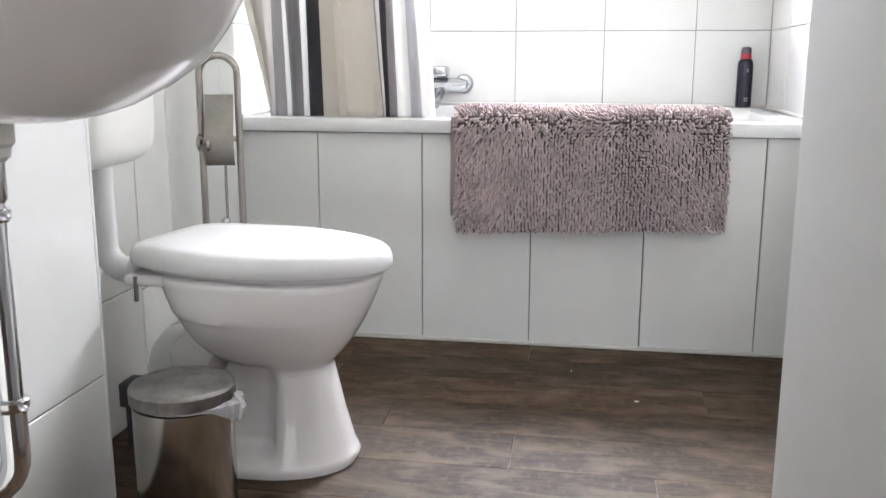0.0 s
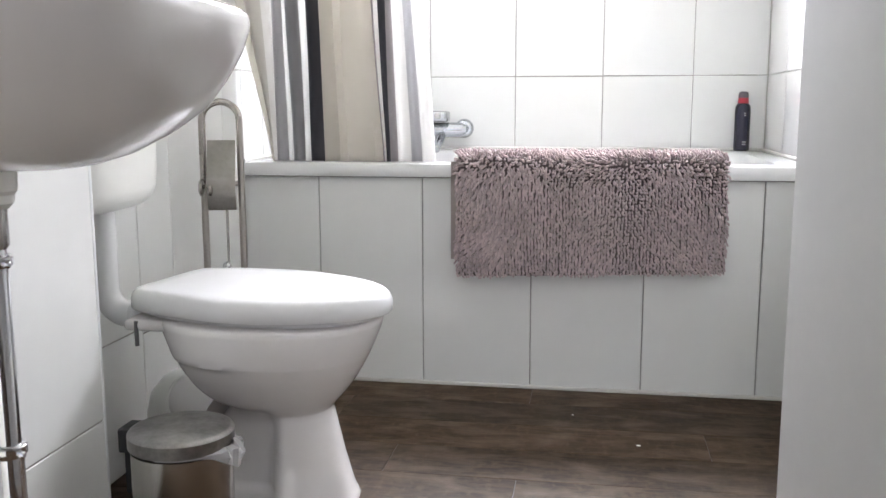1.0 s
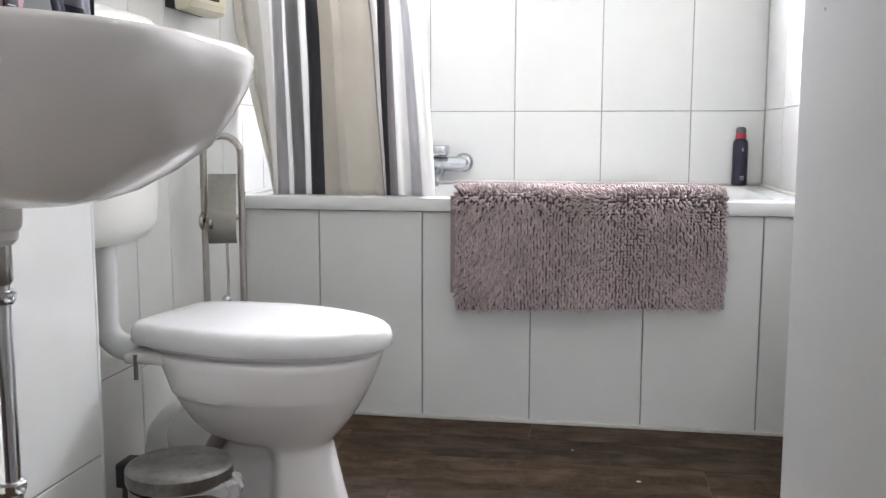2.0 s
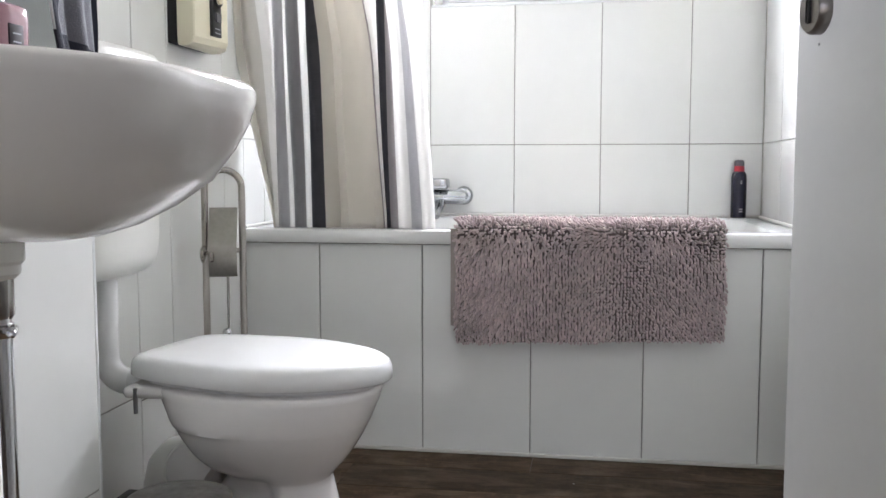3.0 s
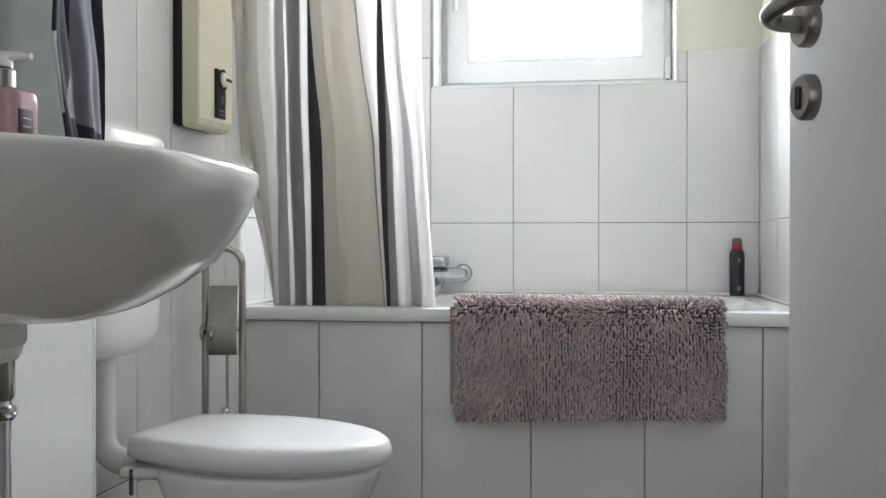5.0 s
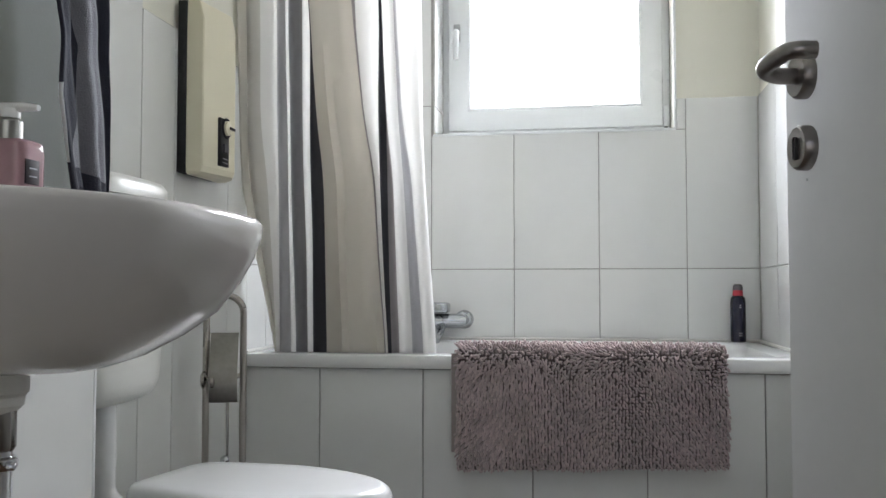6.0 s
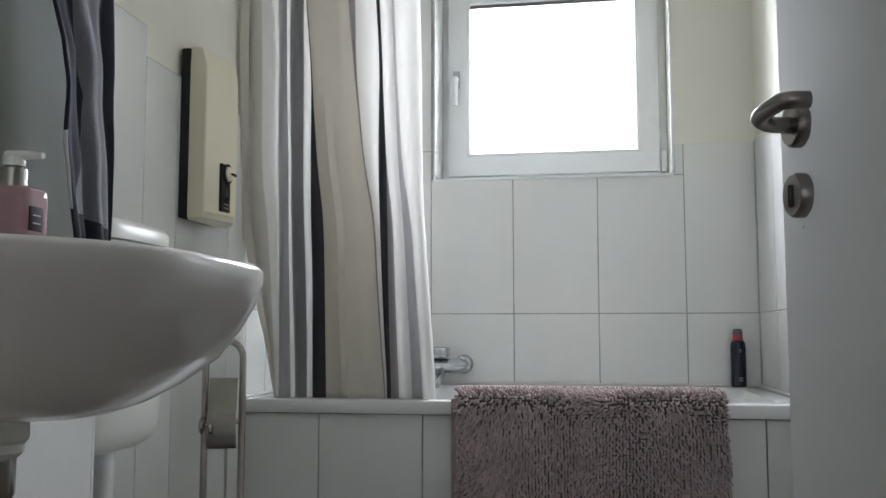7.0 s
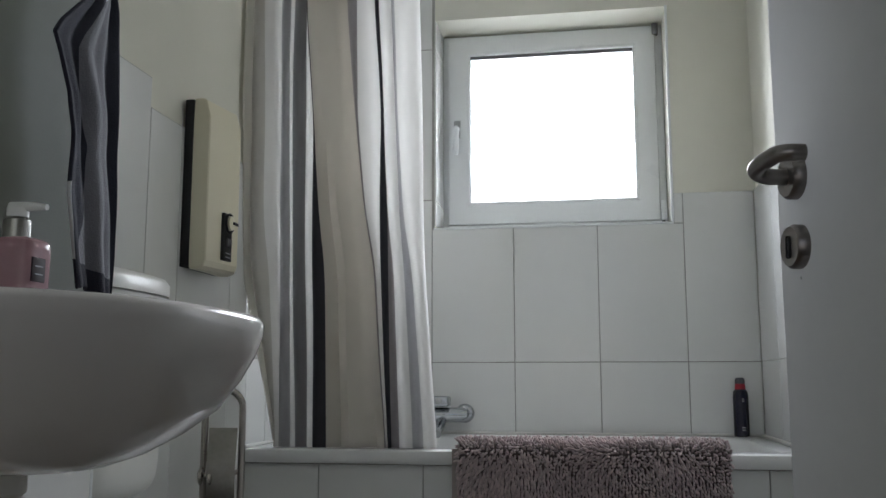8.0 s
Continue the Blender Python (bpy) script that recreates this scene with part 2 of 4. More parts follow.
def tube(bm, pts, r, n=16, cap=True):
    """A round bar along a line of points; r is one radius or one for each point."""
    pts = [Vector(p) for p in pts]
    rs = r if isinstance(r, (list, tuple)) else [r] * len(pts)
    rings, side = [], None
    for i, p in enumerate(pts):
        d = (pts[min(i + 1, len(pts) - 1)] - pts[max(i - 1, 0)]).normalized()
        if side is None:
            side = d.orthogonal().normalized()
        side = (side - d * side.dot(d)).normalized()
        up = d.cross(side)
        rings.append([p + rs[i] * (math.cos(a) * side + math.sin(a) * up) for a in [2 * math.pi * k / n for k in range(n)]])
    return loft(bm, rings, cap, cap)


def arc(c, u, v, r, a0, a1, n=10):
    c, u, v = Vector(c), Vector(u), Vector(v)
    return [c + r * (math.cos(a) * u + math.sin(a) * v) for a in [radians(a0 + (a1 - a0) * k / n) for k in range(n + 1)]]


def lathe(bm, axis0, direction, profile, n=28):
    """Rings (distance along the axis, radius) round an axis."""
    o, d = Vector(axis0), Vector(direction).normalized()
    u = d.orthogonal().normalized()
    v = d.cross(u)
    rings = [[o + d * h + r * (math.cos(a) * u + math.sin(a) * v) for a in [2 * math.pi * k / n for k in range(n)]] for h, r in profile]
    return loft(bm, rings)


def oval(cx, cy, rx, ry, z, p=2.0, n=48):
    out = []
    for k in range(n):
        a = 2 * math.pi * k / n
        c, s = math.cos(a), math.sin(a)
        out.append((cx + rx * math.copysign(abs(c) ** (2 / p), c), cy + ry * math.copysign(abs(s) ** (2 / p), s), z))
    return out


def single(name, bm, mat, label, category, kind="", group="", **k):
    return tagged(part(name, bm, mat, None, "", **k), label, category, group, kind)


TILES = {}


def tile(parent, axis, u0, u1, z0, z1, at, face, mat=None, name="tile", thick=0.007):
    """One wall tile. axis: the axis across the wall ('y' wall: u runs along x). face: +1 or -1, the side that its glaze looks to."""
    w, h = round(u1 - u0, 4), round(z1 - z0, 4)
    key = (axis, w, h, face, name)
    if key not in TILES:
        c = 0.0012
        pts = []
        for inset, depth in ((0, -thick), (0, -c), (c, 0)):
            for su, sz in ((-1, -1), (1, -1), (1, 1), (-1, 1)):
                u, z, d = su * (w / 2 - inset), sz * (h / 2 - inset), depth * face
                pts.append((u, d, z) if axis == "y" else (d, u, z))
        faces = [(0, 1, 2, 3), (8, 9, 10, 11)]
        for b in (0, 4):
            faces += [(b + i, b + (i + 1) % 4, b + 4 + (i + 1) % 4, b + 4 + i) for i in range(4)]
        me = bpy.data.meshes.new(name)
        me.from_pydata(pts, [], faces)
        bm = bmesh.new()
        bm.from_mesh(me)
        bmesh.ops.recalc_face_normals(bm, faces=bm.faces)
        bm.to_mesh(me)
        bm.free()
        me.materials.append(mat or TILE)
        TILES[key] = me
    ob = new(name, TILES[key])
    ob.parent = parent
    u, z = (u0 + u1) / 2, (z0 + z1) / 2
    ob.location = Vector((u, at, z) if axis == "y" else (at, u, z)) - ORIGIN[parent.name]
    return ob


J = 0.0016  # half a joint


def tiled(parent, axis, us, zs, at, face, skip=()):
    for i, (a, b) in enumerate(zip(us, us[1:])):
        for k, (c, d) in enumerate(zip(zs, zs[1:])):
            if (i, k) not in skip:
                tile(parent, axis, a + J, b - J, c + J, d - J, at, face)


def structure(name, bm, mat, label, **k):
    return single(name, bm, mat, label, "wall" if "wall" in name else name.split("_")[0], "structure", **k)

# ---- the room ----
XL, XN, XR = -0.70, -0.558, 0.855      # toilet wall, basin wall, right wall
YP, YD = -0.784, -2.95                  # bath panel, door wall
ZC = 2.5
RIM = 0.63
T = 0.303

floor = structure("floor", boxed(-1.2, 1.6, -5.6, 0.2, -0.12, -0.0025), RUBBER, "dark brown wood-look vinyl plank floor", smooth=False)
ceiling = structure("ceiling", boxed(-1.2, 1.6, -5.6, 0.4, ZC, ZC + 0.1), CEILING, "plain white painted ceiling", smooth=False)

WX0, WX1, WZ0, WZ1 = -0.288, 0.574, 1.377, 2.192
bm = bmesh.new()
box(bm, -1.2, WX0, 0.009, 0.34, 0, ZC)
box(bm, WX1, 1.6, 0.009, 0.34, 0, ZC)
box(bm, WX0, WX1, 0.009, 0.34, 0, WZ0)
box(bm, WX0, WX1, 0.009, 0.34, WZ1, ZC)
wall_back = structure("wall_back", bm, PAINT, "cream painted wall tiled white behind the bath", smooth=False)
bm = bmesh.new()
box(bm, XL, XR, 0.002, 0.009, 0, 1.378)
box(bm, WX1 + 0.002, XR, 0.002, 0.009, 1.378, 1.484)
box(bm, XL, WX0 - 0.002, 0.002, 0.009, 1.378, ZC - 0.002)
part("grout_bed", bm, GROUT, wall_back, smooth=False)

wall_left = structure("wall_left", boxed(XL - 0.25, XL - 0.009, -1.839, 0.009, 0, ZC), PAINT, "white tiled toilet wall with a painted top", smooth=False)
bm = bmesh.new()
box(bm, XL - 0.009, XL - 0.002, -0.79, 0.0, 0, ZC)
box(bm, XL - 0.009, XL - 0.002, -1.414, -0.79, 0, 1.440)
box(bm, XL - 0.009, XL - 0.002, -1.834, -1.414, 0, 1.51)
part("grout_bed", bm, GROUT, wall_left, smooth=False)

wall_right = structure("wall_right", boxed(XR + 0.009, XR + 0.25, YD, 0.009, 0, ZC), PAINT, "white tiled wall beside the bath, painted above", smooth=False)
part("grout_bed", boxed(XR + 0.002, XR + 0.009, YD, 0.0, 0, 1.484), GROUT, wall_right, smooth=False)

wall_basin = structure("wall_basin", boxed(XL - 0.25, XN - 0.009, YD, -1.839, 0, ZC), PAINT_GREY_SHADED, "projecting grey-green wall behind the basin, darkened for its shade, tiled below", smooth=False)
bm = bmesh.new()
box(bm, XN - 0.009, XN - 0.002, YD, -1.834, 0, 0.838)
part("grout_bed", bm, GROUT, wall_basin, smooth=False)
part("corner_profile", boxed(XN - 0.012, XN + 0.001, -1.838, -1.829, 0, ZC, bevel=0.002), WINDOWP, wall_basin, "white corner profile")

DX0, DX1 = -0.16, 0.719
bm = bmesh.new()
box(bm, -1.2, DX0, YD - 0.14, YD, 0, ZC)
box(bm, DX1, 1.6, YD - 0.14, YD, 0, ZC)
box(bm, DX0, DX1, YD - 0.14, YD, 2.03, ZC)
wall_door = structure("wall_door", bm, PAINT, "painted wall with the doorway", smooth=False)
# unseen hall; the opening at its end is added for the fill lamp
bm = bmesh.new()
box(bm, -1.2, -1.1, -5.6, YD - 0.14, 0, ZC)
box(bm, 1.5, 1.6, -5.6, YD - 0.14, 0, ZC)
box(bm, -1.1, -1.0, -5.6, -5.5, 0, ZC)
box(bm, 1.4, 1.5, -5.6, -5.5, 0, ZC)
box(bm, -1.0, 1.4, -5.6, -5.5, 0, 0.1)
box(bm, -1.0, 1.4, -5.6, -5.5, 2.3, ZC)
wall_hall = structure("wall_hall", bm, PAINT, "unseen plain painted hall wall with an opening added for the fill lamp", smooth=False)

sky_card = structure("backdrop", boxed(-2.2, 2.5, 2.4, 2.42, -0.5, 4.5), SKYGLOW, "bright overcast sky outside the window", smooth=False)

# ---- the bathtub ----
bath = thing("bathtub", (0.08, -0.4, 0), "white enamelled bathtub built in behind tiled panels", "bathtub")
bx0, bx1, by0, by1 = XL + 0.003, XR - 0.003, YP - 0.022, -0.003
cx, cy, hx, hy = (bx0 + bx1) / 2, (by0 + by1) / 2, (bx1 - bx0) / 2, (by1 - by0) / 2


def rect_ring(hx, hy, z, r, n=8, ox=0.0, oy=0.0):
    out = []
    for sx, sy, a0 in ((1, 1, 0), (-1, 1, 90), (-1, -1, 180), (1, -1, 270)):
        for k in range(n + 1):
            a = radians(a0 + 90 * k / n)
            out.append((cx + ox + sx * (hx - r) + r * math.cos(a), cy + oy + sy * (hy - r) + r * math.sin(a), z))
    return out


bm = bmesh.new()
loft(bm, [rect_ring(hx - 0.012, hy - 0.012, 0.597, 0.006), rect_ring(hx - 0.003, hy - 0.003, 0.592, 0.006), rect_ring(hx, hy, 0.597, 0.006),
          rect_ring(hx, hy, 0.618, 0.006), rect_ring(hx - 0.004, hy - 0.004, 0.627, 0.008), rect_ring(hx - 0.012, hy - 0.012, RIM, 0.012),
          rect_ring(hx - 0.055, hy - 0.055, RIM + 0.001, 0.06, oy=0.0), rect_ring(hx - 0.07, hy - 0.068, RIM - 0.006, 0.1),
          rect_ring(hx - 0.08, hy - 0.076, RIM - 0.03, 0.12), rect_ring(hx - 0.13, hy - 0.11, 0.35, 0.14),
          rect_ring(hx - 0.19, hy - 0.15, 0.23, 0.13), rect_ring(hx - 0.28, hy - 0.22, 0.21, 0.1)], cap0=False)
part("tub_shell", bm, ACRYLIC, bath)
bm = bmesh.new()
tube(bm, [(XL + 0.002, -0.004, RIM + 0.003), (XR - 0.002, -0.004, RIM + 0.003)], 0.006, 8)
tube(bm, [(XR - 0.004, -0.004, RIM + 0.003), (XR - 0.004, YP - 0.01, RIM + 0.003)], 0.006, 8)
tube(bm, [(XL + 0.004, -0.004, RIM + 0.003), (XL + 0.004, YP - 0.01, RIM + 0.003)], 0.006, 8)
part("sealant", bm, SILICONE, bath, "off-white silicone seal")
panel = part("panel", boxed(XL, XR, YP + 0.009, YP + 0.06, 0, 0.592), GROUT, bath, "panel faced with white tiles", smooth=False)
part("base_seal", boxed(XL, XR, YP - 0.006, YP + 0.006, 0.0, 0.010, bevel=0.002), SILICONE, bath)

# ---- the shower curtain ----
curtain = thing("shower_curtain", (-0.42, -0.745, 0.62), "cream shower curtain with grey and black stripes, drawn aside", "curtain")
NAMES = "cream pale white grey white mid white black beige brown white black brown white grey white".split()
BORDERS = {  # the stripes' borders at five heights
    0.642: [-0.623, -0.622, -0.618, -0.617, -0.593, -0.568, -0.537, -0.512, -0.483, -0.298, -0.297, -0.295, -0.285, -0.261, -0.224, -0.186, -0.153],
    1.14: [-0.704, -0.695, -0.648, -0.627, -0.606, -0.587, -0.554, -0.524, -0.493, -0.335, -0.331, -0.32, -0.3, -0.284, -0.254, -0.224, -0.188],
    1.288: [-0.714, -0.705, -0.666, -0.631, -0.608, -0.59, -0.557, -0.526, -0.51, -0.364, -0.362, -0.325, -0.303, -0.301, -0.267, -0.25, -0.193],
    1.591: [-0.736, -0.725, -0.668, -0.634, -0.616, -0.598, -0.56, -0.53, -0.529, -0.395, -0.39, -0.322, -0.316, -0.314, -0.278, -0.267, -0.196],
    1.967: [-0.786, -0.749, -0.678, -0.638, -0.618, -0.598, -0.564, -0.56, -0.558, -0.429, -0.397, -0.346, -0.337, -0.335, -0.298, -0.284, -0.207],
}
SINK = [0.0, 0.012, -0.004, 0.01, 0.026, 0.010, 0.018, 0.004, 0.022, -0.004, -0.002, 0.010, 0.012, 0.014, 0.012, -0.002, 0.006]
ZB, ZT = 0.612, 2.13
STEPS = 44


def curtain_x(i, s):
    """x of a stripe's border at the share s of the height, between and beyond the heights given."""
    z = ZB + (ZT - ZB) * s
    heights = list(BORDERS)
    return sum(np.interp(z + d, heights, [BORDERS[h][i] for h in heights]) for d in (-0.05, 0.0, 0.05)) / 3


bm = bmesh.new()
SUB = 5
grid = []
for k in range(STEPS + 1):
    s = k / STEPS
    xs = [curtain_x(i, s) for i in range(len(NAMES) + 1)]
    xs[0] = max(xs[0], XL + 0.002)
    for i in range(len(NAMES)):
        xs[i + 1] = max(xs[i + 1], xs[i] + 0.0004)
    row = []
    for i in range(len(NAMES)):
        xa, xb = xs[i], xs[i + 1]
        for q in range(SUB):
            f = q / SUB
            w = xb - xa
            sink = SINK[:8] + [0.022 - 0.018 * min(1, max(0, (s - 0.38) / 0.2))] + SINK[9:]
            deep = sink[i] * (1 - f) + sink[i + 1] * f - 0.11 * min(1, s * 1.5) * max(0, 1 - (i + f) / 2.6) - 0.36 * min(w, 0.09) * math.sin(math.pi * f) * (1 if i % 2 else -0.6)
            if NAMES[i] == "beige":
                deep += 0.022 * math.sin(f * 9.5 + 0.4 + 0.8 * s) * (0.45 + 0.55 * (1 - s)) * min(1, 5 * f, 5 * (1 - f))
            deep += 0.010 * noise.noise(Vector(((xa + w * f) * 14, s * 4, 3)))
            row.append(bm.verts.new((xa + w * f, -0.742 + deep * (1.7 - 0.6 * s), ZB + (ZT - ZB) * s)))
    row.append(bm.verts.new((xs[-1], -0.735, ZB + (ZT - ZB) * s)))
    grid.append(row)
mats = list(CLOTH)
for a, b in zip(grid, grid[1:]):
    for i in range(len(a) - 1):
        f = bm.faces.new((a[i], a[i + 1], b[i + 1], b[i]))
        f.material_index = mats.index(NAMES[i // SUB])
cloth = part("cloth", bm, [CLOTH[k] for k in mats], curtain, angle=75)
sol = cloth.modifiers.new("thickness", "SOLIDIFY")
sol.thickness = 0.0008
rail = thing("curtain_rail", (0.08, -0.74, 2.16), "white curtain rail between the walls over the bath", "curtain rail")
part("rod", tube(bmesh.new(), [(XL, -0.74, 2.16), (XR, -0.74, 2.16)], 0.011), WINDOWP, rail)
for k in range(9):
    x = -0.66 + 0.055 * k
    part("ring", tube(bmesh.new(), arc((x, -0.74, 2.148), (0, 1, 0), (0, 0, 1), 0.024, 0, 360, 16), 0.0022, 6, False), WINDOWP, rail)

# ---- the window ----
window = thing("window_1", (0.14, 0.2, WZ0), "white plastic window with a frosted pane", "window", kind="structure")
yw = 0.165


def frame_bars(bm, x0, x1, z0, z1, w, y0, y1, bevel=0.004):
    prof = [(0, y1), (0, y0 + bevel), (bevel * 0.3, y0 + bevel * 0.3), (bevel, y0), (w - bevel, y0), (w - bevel * 0.3, y0 + bevel * 0.3), (w, y0 + bevel), (w, y1)]
    rows = []
    for sx, sz in ((0, 0), (1, 0), (1, 1), (0, 1)):
        rows.append([bm.verts.new(((x1 - d) if sx else (x0 + d), y, (z1 - d) if sz else (z0 + d))) for d, y in prof])
    for k in range(4):
        a, b = rows[k], rows[(k + 1) % 4]
        for i in range(len(prof)):
            j = (i + 1) % len(prof)
            bm.faces.new((a[i], a[j], b[j], b[i]))
    return bm


part("outer_frame", frame_bars(bmesh.new(), WX0 + 0.001, WX1 - 0.001, WZ0 + 0.001, WZ1 - 0.001, 0.045, yw + 0.02, yw + 0.085), WINDOWP, window)
sash = part("sash", frame_bars(bmesh.new(), -0.262, 0.546, 1.418, 2.182, 0.082, yw, yw + 0.07, 0.006), WINDOWP, window)
part("bead", frame_bars(bmesh.new(), -0.186, 0.472, 1.494, 2.114, 0.012, yw - 0.004, yw + 0.02, 0.003), WINDOWP, sash)
part("gasket", frame_bars(bmesh.new(), -0.178, 0.464, 1.502, 2.106, 0.005, yw + 0.006, yw + 0.024, 0.001), RUBBER, sash)
# dark strip added as the shaded underside of the top bead
part("top_shade", boxed(-0.180, 0.466, yw + 0.008, yw + 0.020, 2.088, 2.104), RUBBER, sash, "dark strip for the shade under the top bead")
pane = part("pane", boxed(-0.182, 0.468, yw + 0.022, yw + 0.030, 1.498, 2.110), FROST, sash, "frosted glass")
pane.visible_shadow = False
part("hinge", boxed(0.547, 0.569, yw - 0.012, yw + 0.03, 1.415, 1.492, bevel=0.003), WINDOWP, window)
part("hinge_pin", tube(bmesh.new(), [(0.556, yw - 0.002, 1.392), (0.556, yw - 0.002, 1.43)], 0.006), RUBBER, window)
part("top_hinge", boxed(0.535, 0.558, yw - 0.008, yw + 0.02, 2.145, 2.19, bevel=0.003), RUBBER, window, "dark upper hinge")
wh = part("handle_plate", boxed(-0.240, -0.214, yw - 0.008, yw + 0.001, 1.765, 1.835, bevel=0.003), PLATE, window)
bm = bmesh.new()
tube(bm, [(-0.227, yw - 0.006, 1.80), (-0.227, yw - 0.03, 1.80), (-0.227, yw - 0.038, 1.792), (-0.227, yw - 0.040, 1.76), (-0.227, yw - 0.036, 1.69)],
     [0.011, 0.010, 0.012, 0.012, 0.009], 12)
part("handle", bm, WINDOWP, window, "white lever handle")
part("sill_edge", boxed(WX0 - 0.004, WX1 + 0.004, -0.004, 0.006, WZ0 - 0.004, WZ0 + 0.004, bevel=0.002), WINDOWP, window, "white trim along the sill")
part("sill", boxed(WX0 + 0.002, WX1 - 0.002, 0.006, yw + 0.02, WZ0 - 0.0, WZ0 + 0.006), TILE, window, smooth=False)
part("side_trim", boxed(WX1 - 0.003, WX1 + 0.006, -0.004, 0.006, WZ0, WZ1, bevel=0.002), WINDOWP, window)

# ---- the toilet ----
TY = -1.588
toilet = thing("toilet", (-0.36, TY, 0), "white ceramic floor-standing toilet with its lid closed", "toilet")
SECTION = [(0.000, -0.520, -0.158, 0.128), (0.012, -0.520, -0.154, 0.130), (0.030, -0.518, -0.163, 0.122), (0.10, -0.50, -0.182, 0.106),
           (0.16, -0.435, -0.196, 0.093), (0.196, -0.408, -0.204, 0.086), (0.201, -0.408, -0.202, 0.087), (0.214, -0.430, -0.190, 0.099), (0.232, -0.456, -0.174, 0.117), (0.252, -0.474, -0.159, 0.134),
           (0.280, -0.491, -0.142, 0.152), (0.3085, -0.5063, -0.1275, 0.1655), (0.3115, -0.5075, -0.1262, 0.1665), (0.348, -0.524, -0.111, 0.170), (0.376, -0.536, -0.102, 0.170),
           (0.382, -0.533, -0.106, 0.166)]


def ease(v, a, b):
    u = max(0.0, min(1.0, (v - a) / (b - a)))
    return u * u * (3 - 2 * u)


def toilet_ring(z, a, b, h):
    """An oval ring; behind the front column the foot is hollowed at both sides, and the bowl has a short step."""
    ring = []
    for x, y, zz in oval((a + b) / 2, TY, (b - a) / 2, h, z, 2.25, 128):
        hollow = 0.50 * ease(-x, 0.275, 0.318) * ease(z, 0.024, 0.05) * (1 - ease(z, 0.17, 0.225))
        step = 0.042 * ease(-x, 0.31, 0.37) * ease(z, 0.3086, 0.3114) * (1 - ease(z, 0.312, 0.365))
        ring.append((x, TY + (y - TY) * (1 - hollow + step), zz))
    return ring


FINE = []
for (z0, a0, b0, h0), (z1, a1, b1, h1) in zip(SECTION, SECTION[1:]):
    cuts = max(1, int((z1 - z0) / 0.009))
    FINE += [(z0 + (z1 - z0) * k / cuts, a0 + (a1 - a0) * k / cuts, b0 + (b1 - b0) * k / cuts, h0 + (h1 - h0) * k / cuts) for k in range(cuts)]
FINE.append(SECTION[-1])
part("bowl", loft(bmesh.new(), [toilet_ring(*r) for r in FINE]), CERAMIC, toilet, angle=60)


def lid_outline(z, grow):
    """The lid from above: a rounded front, sides that run in towards the hinges, a straight back with tight corners; it sits askew."""
    out = []
    n = 96
    ca, sa = math.cos(radians(-10.0)), math.sin(radians(-10.0))
    for k in range(n):
        a = 2 * math.pi * k / n
        c, s = math.cos(a), math.sin(a)
        if c >= 0:
            x, y = (0.2755 + grow) * c ** (2 / 2.03), (0.170 + grow) * math.copysign(abs(s) ** (2 / 2.03), s)
        else:
            x = -(0.219 + grow) * abs(c) ** (2 / 9)
            y = math.copysign(abs(s) ** (2 / 9), s) * (0.170 + grow) * (1 - 0.33 * max(0.0, -x / 0.245) ** 1.6)
        y *= 1 - 0.08 * max(0.0, c) ** 2
        out.append((-0.351 + x * ca - y * sa, TY + 0.0076 + x * sa + y * ca, z))
    return out


part("seat", loft(bmesh.new(), [lid_outline(0.3822, -0.038), lid_outline(0.3822, -0.030), lid_outline(0.3925, -0.028), lid_outline(0.393, -0.038)]), SEATW, toilet)
part("lid", loft(bmesh.new(), [lid_outline(0.3935, -0.02), lid_outline(0.3937, -0.004), lid_outline(0.397, 0.0), lid_outline(0.414, 0.0), lid_outline(0.4255, -0.004), lid_outline(0.4325, -0.012),
                               lid_outline(0.4365, -0.026), lid_outline(0.438, -0.06), lid_outline(0.4385, -0.12)]), SEATW, toilet, "white closed lid", angle=60)
for dy in (-0.07, 0.07):
    part("hinge", tube(bmesh.new(), [(-0.556, TY + dy * 0.8 - 0.016, 0.398), (-0.556, TY + dy * 0.8 + 0.016, 0.398)], 0.010), SEATW, toilet)
    part("hinge_bolt", tube(bmesh.new(), [(-0.545, TY + dy - 0.04, 0.38), (-0.545, TY + dy - 0.04, 0.333)], 0.0042, 8), RUBBER, toilet)
bm = bmesh.new()
box(bm, -0.572, -0.44, TY - 0.112, TY + 0.118, 0.360, 0.3825, bevel=0.010, seg=3)
part("rear_deck", bm, CERAMIC, toilet)
bm = bmesh.new()
tube(bm, [(-0.43, TY, 0.17), (-0.47, TY + 0.01, 0.186), (-0.51, TY + 0.03, 0.19), (-0.545, TY + 0.055, 0.185)], [0.07, 0.06, 0.052, 0.05], 24)
part("outlet", bm, CERAMIC, toilet)
toilet.location = (-0.373, TY, 0)
toilet.scale = (1.0165, 1.0165, 1.0165)
drain = thing("drain_connector", (-0.595, TY + 0.095, 0.0), "white plastic drain elbow from toilet to floor", "drain pipe")
bm = bmesh.new()
tube(bm, [(-0.520, TY + 0.037, 0.189), (-0.526, TY + 0.041, 0.188), (-0.555, TY + 0.062, 0.181), (-0.577, TY + 0.080, 0.162), (-0.590, TY + 0.090, 0.130), (-0.594, TY + 0.094, 0.08), (-0.595, TY + 0.095, 0.0)], [0.060, 0.064, 0.063, 0.061, 0.059, 0.057, 0.057], 28)
part("sleeve", bm, PLASTIC, drain)
part("collar", tube(bmesh.new(), arc((-0.520, TY + 0.037, 0.189), (0.6, 0.8, 0), (0.1, 0, 0.99), 0.059, 0, 360, 28), 0.006, 8, False), PLASTIC, drain)
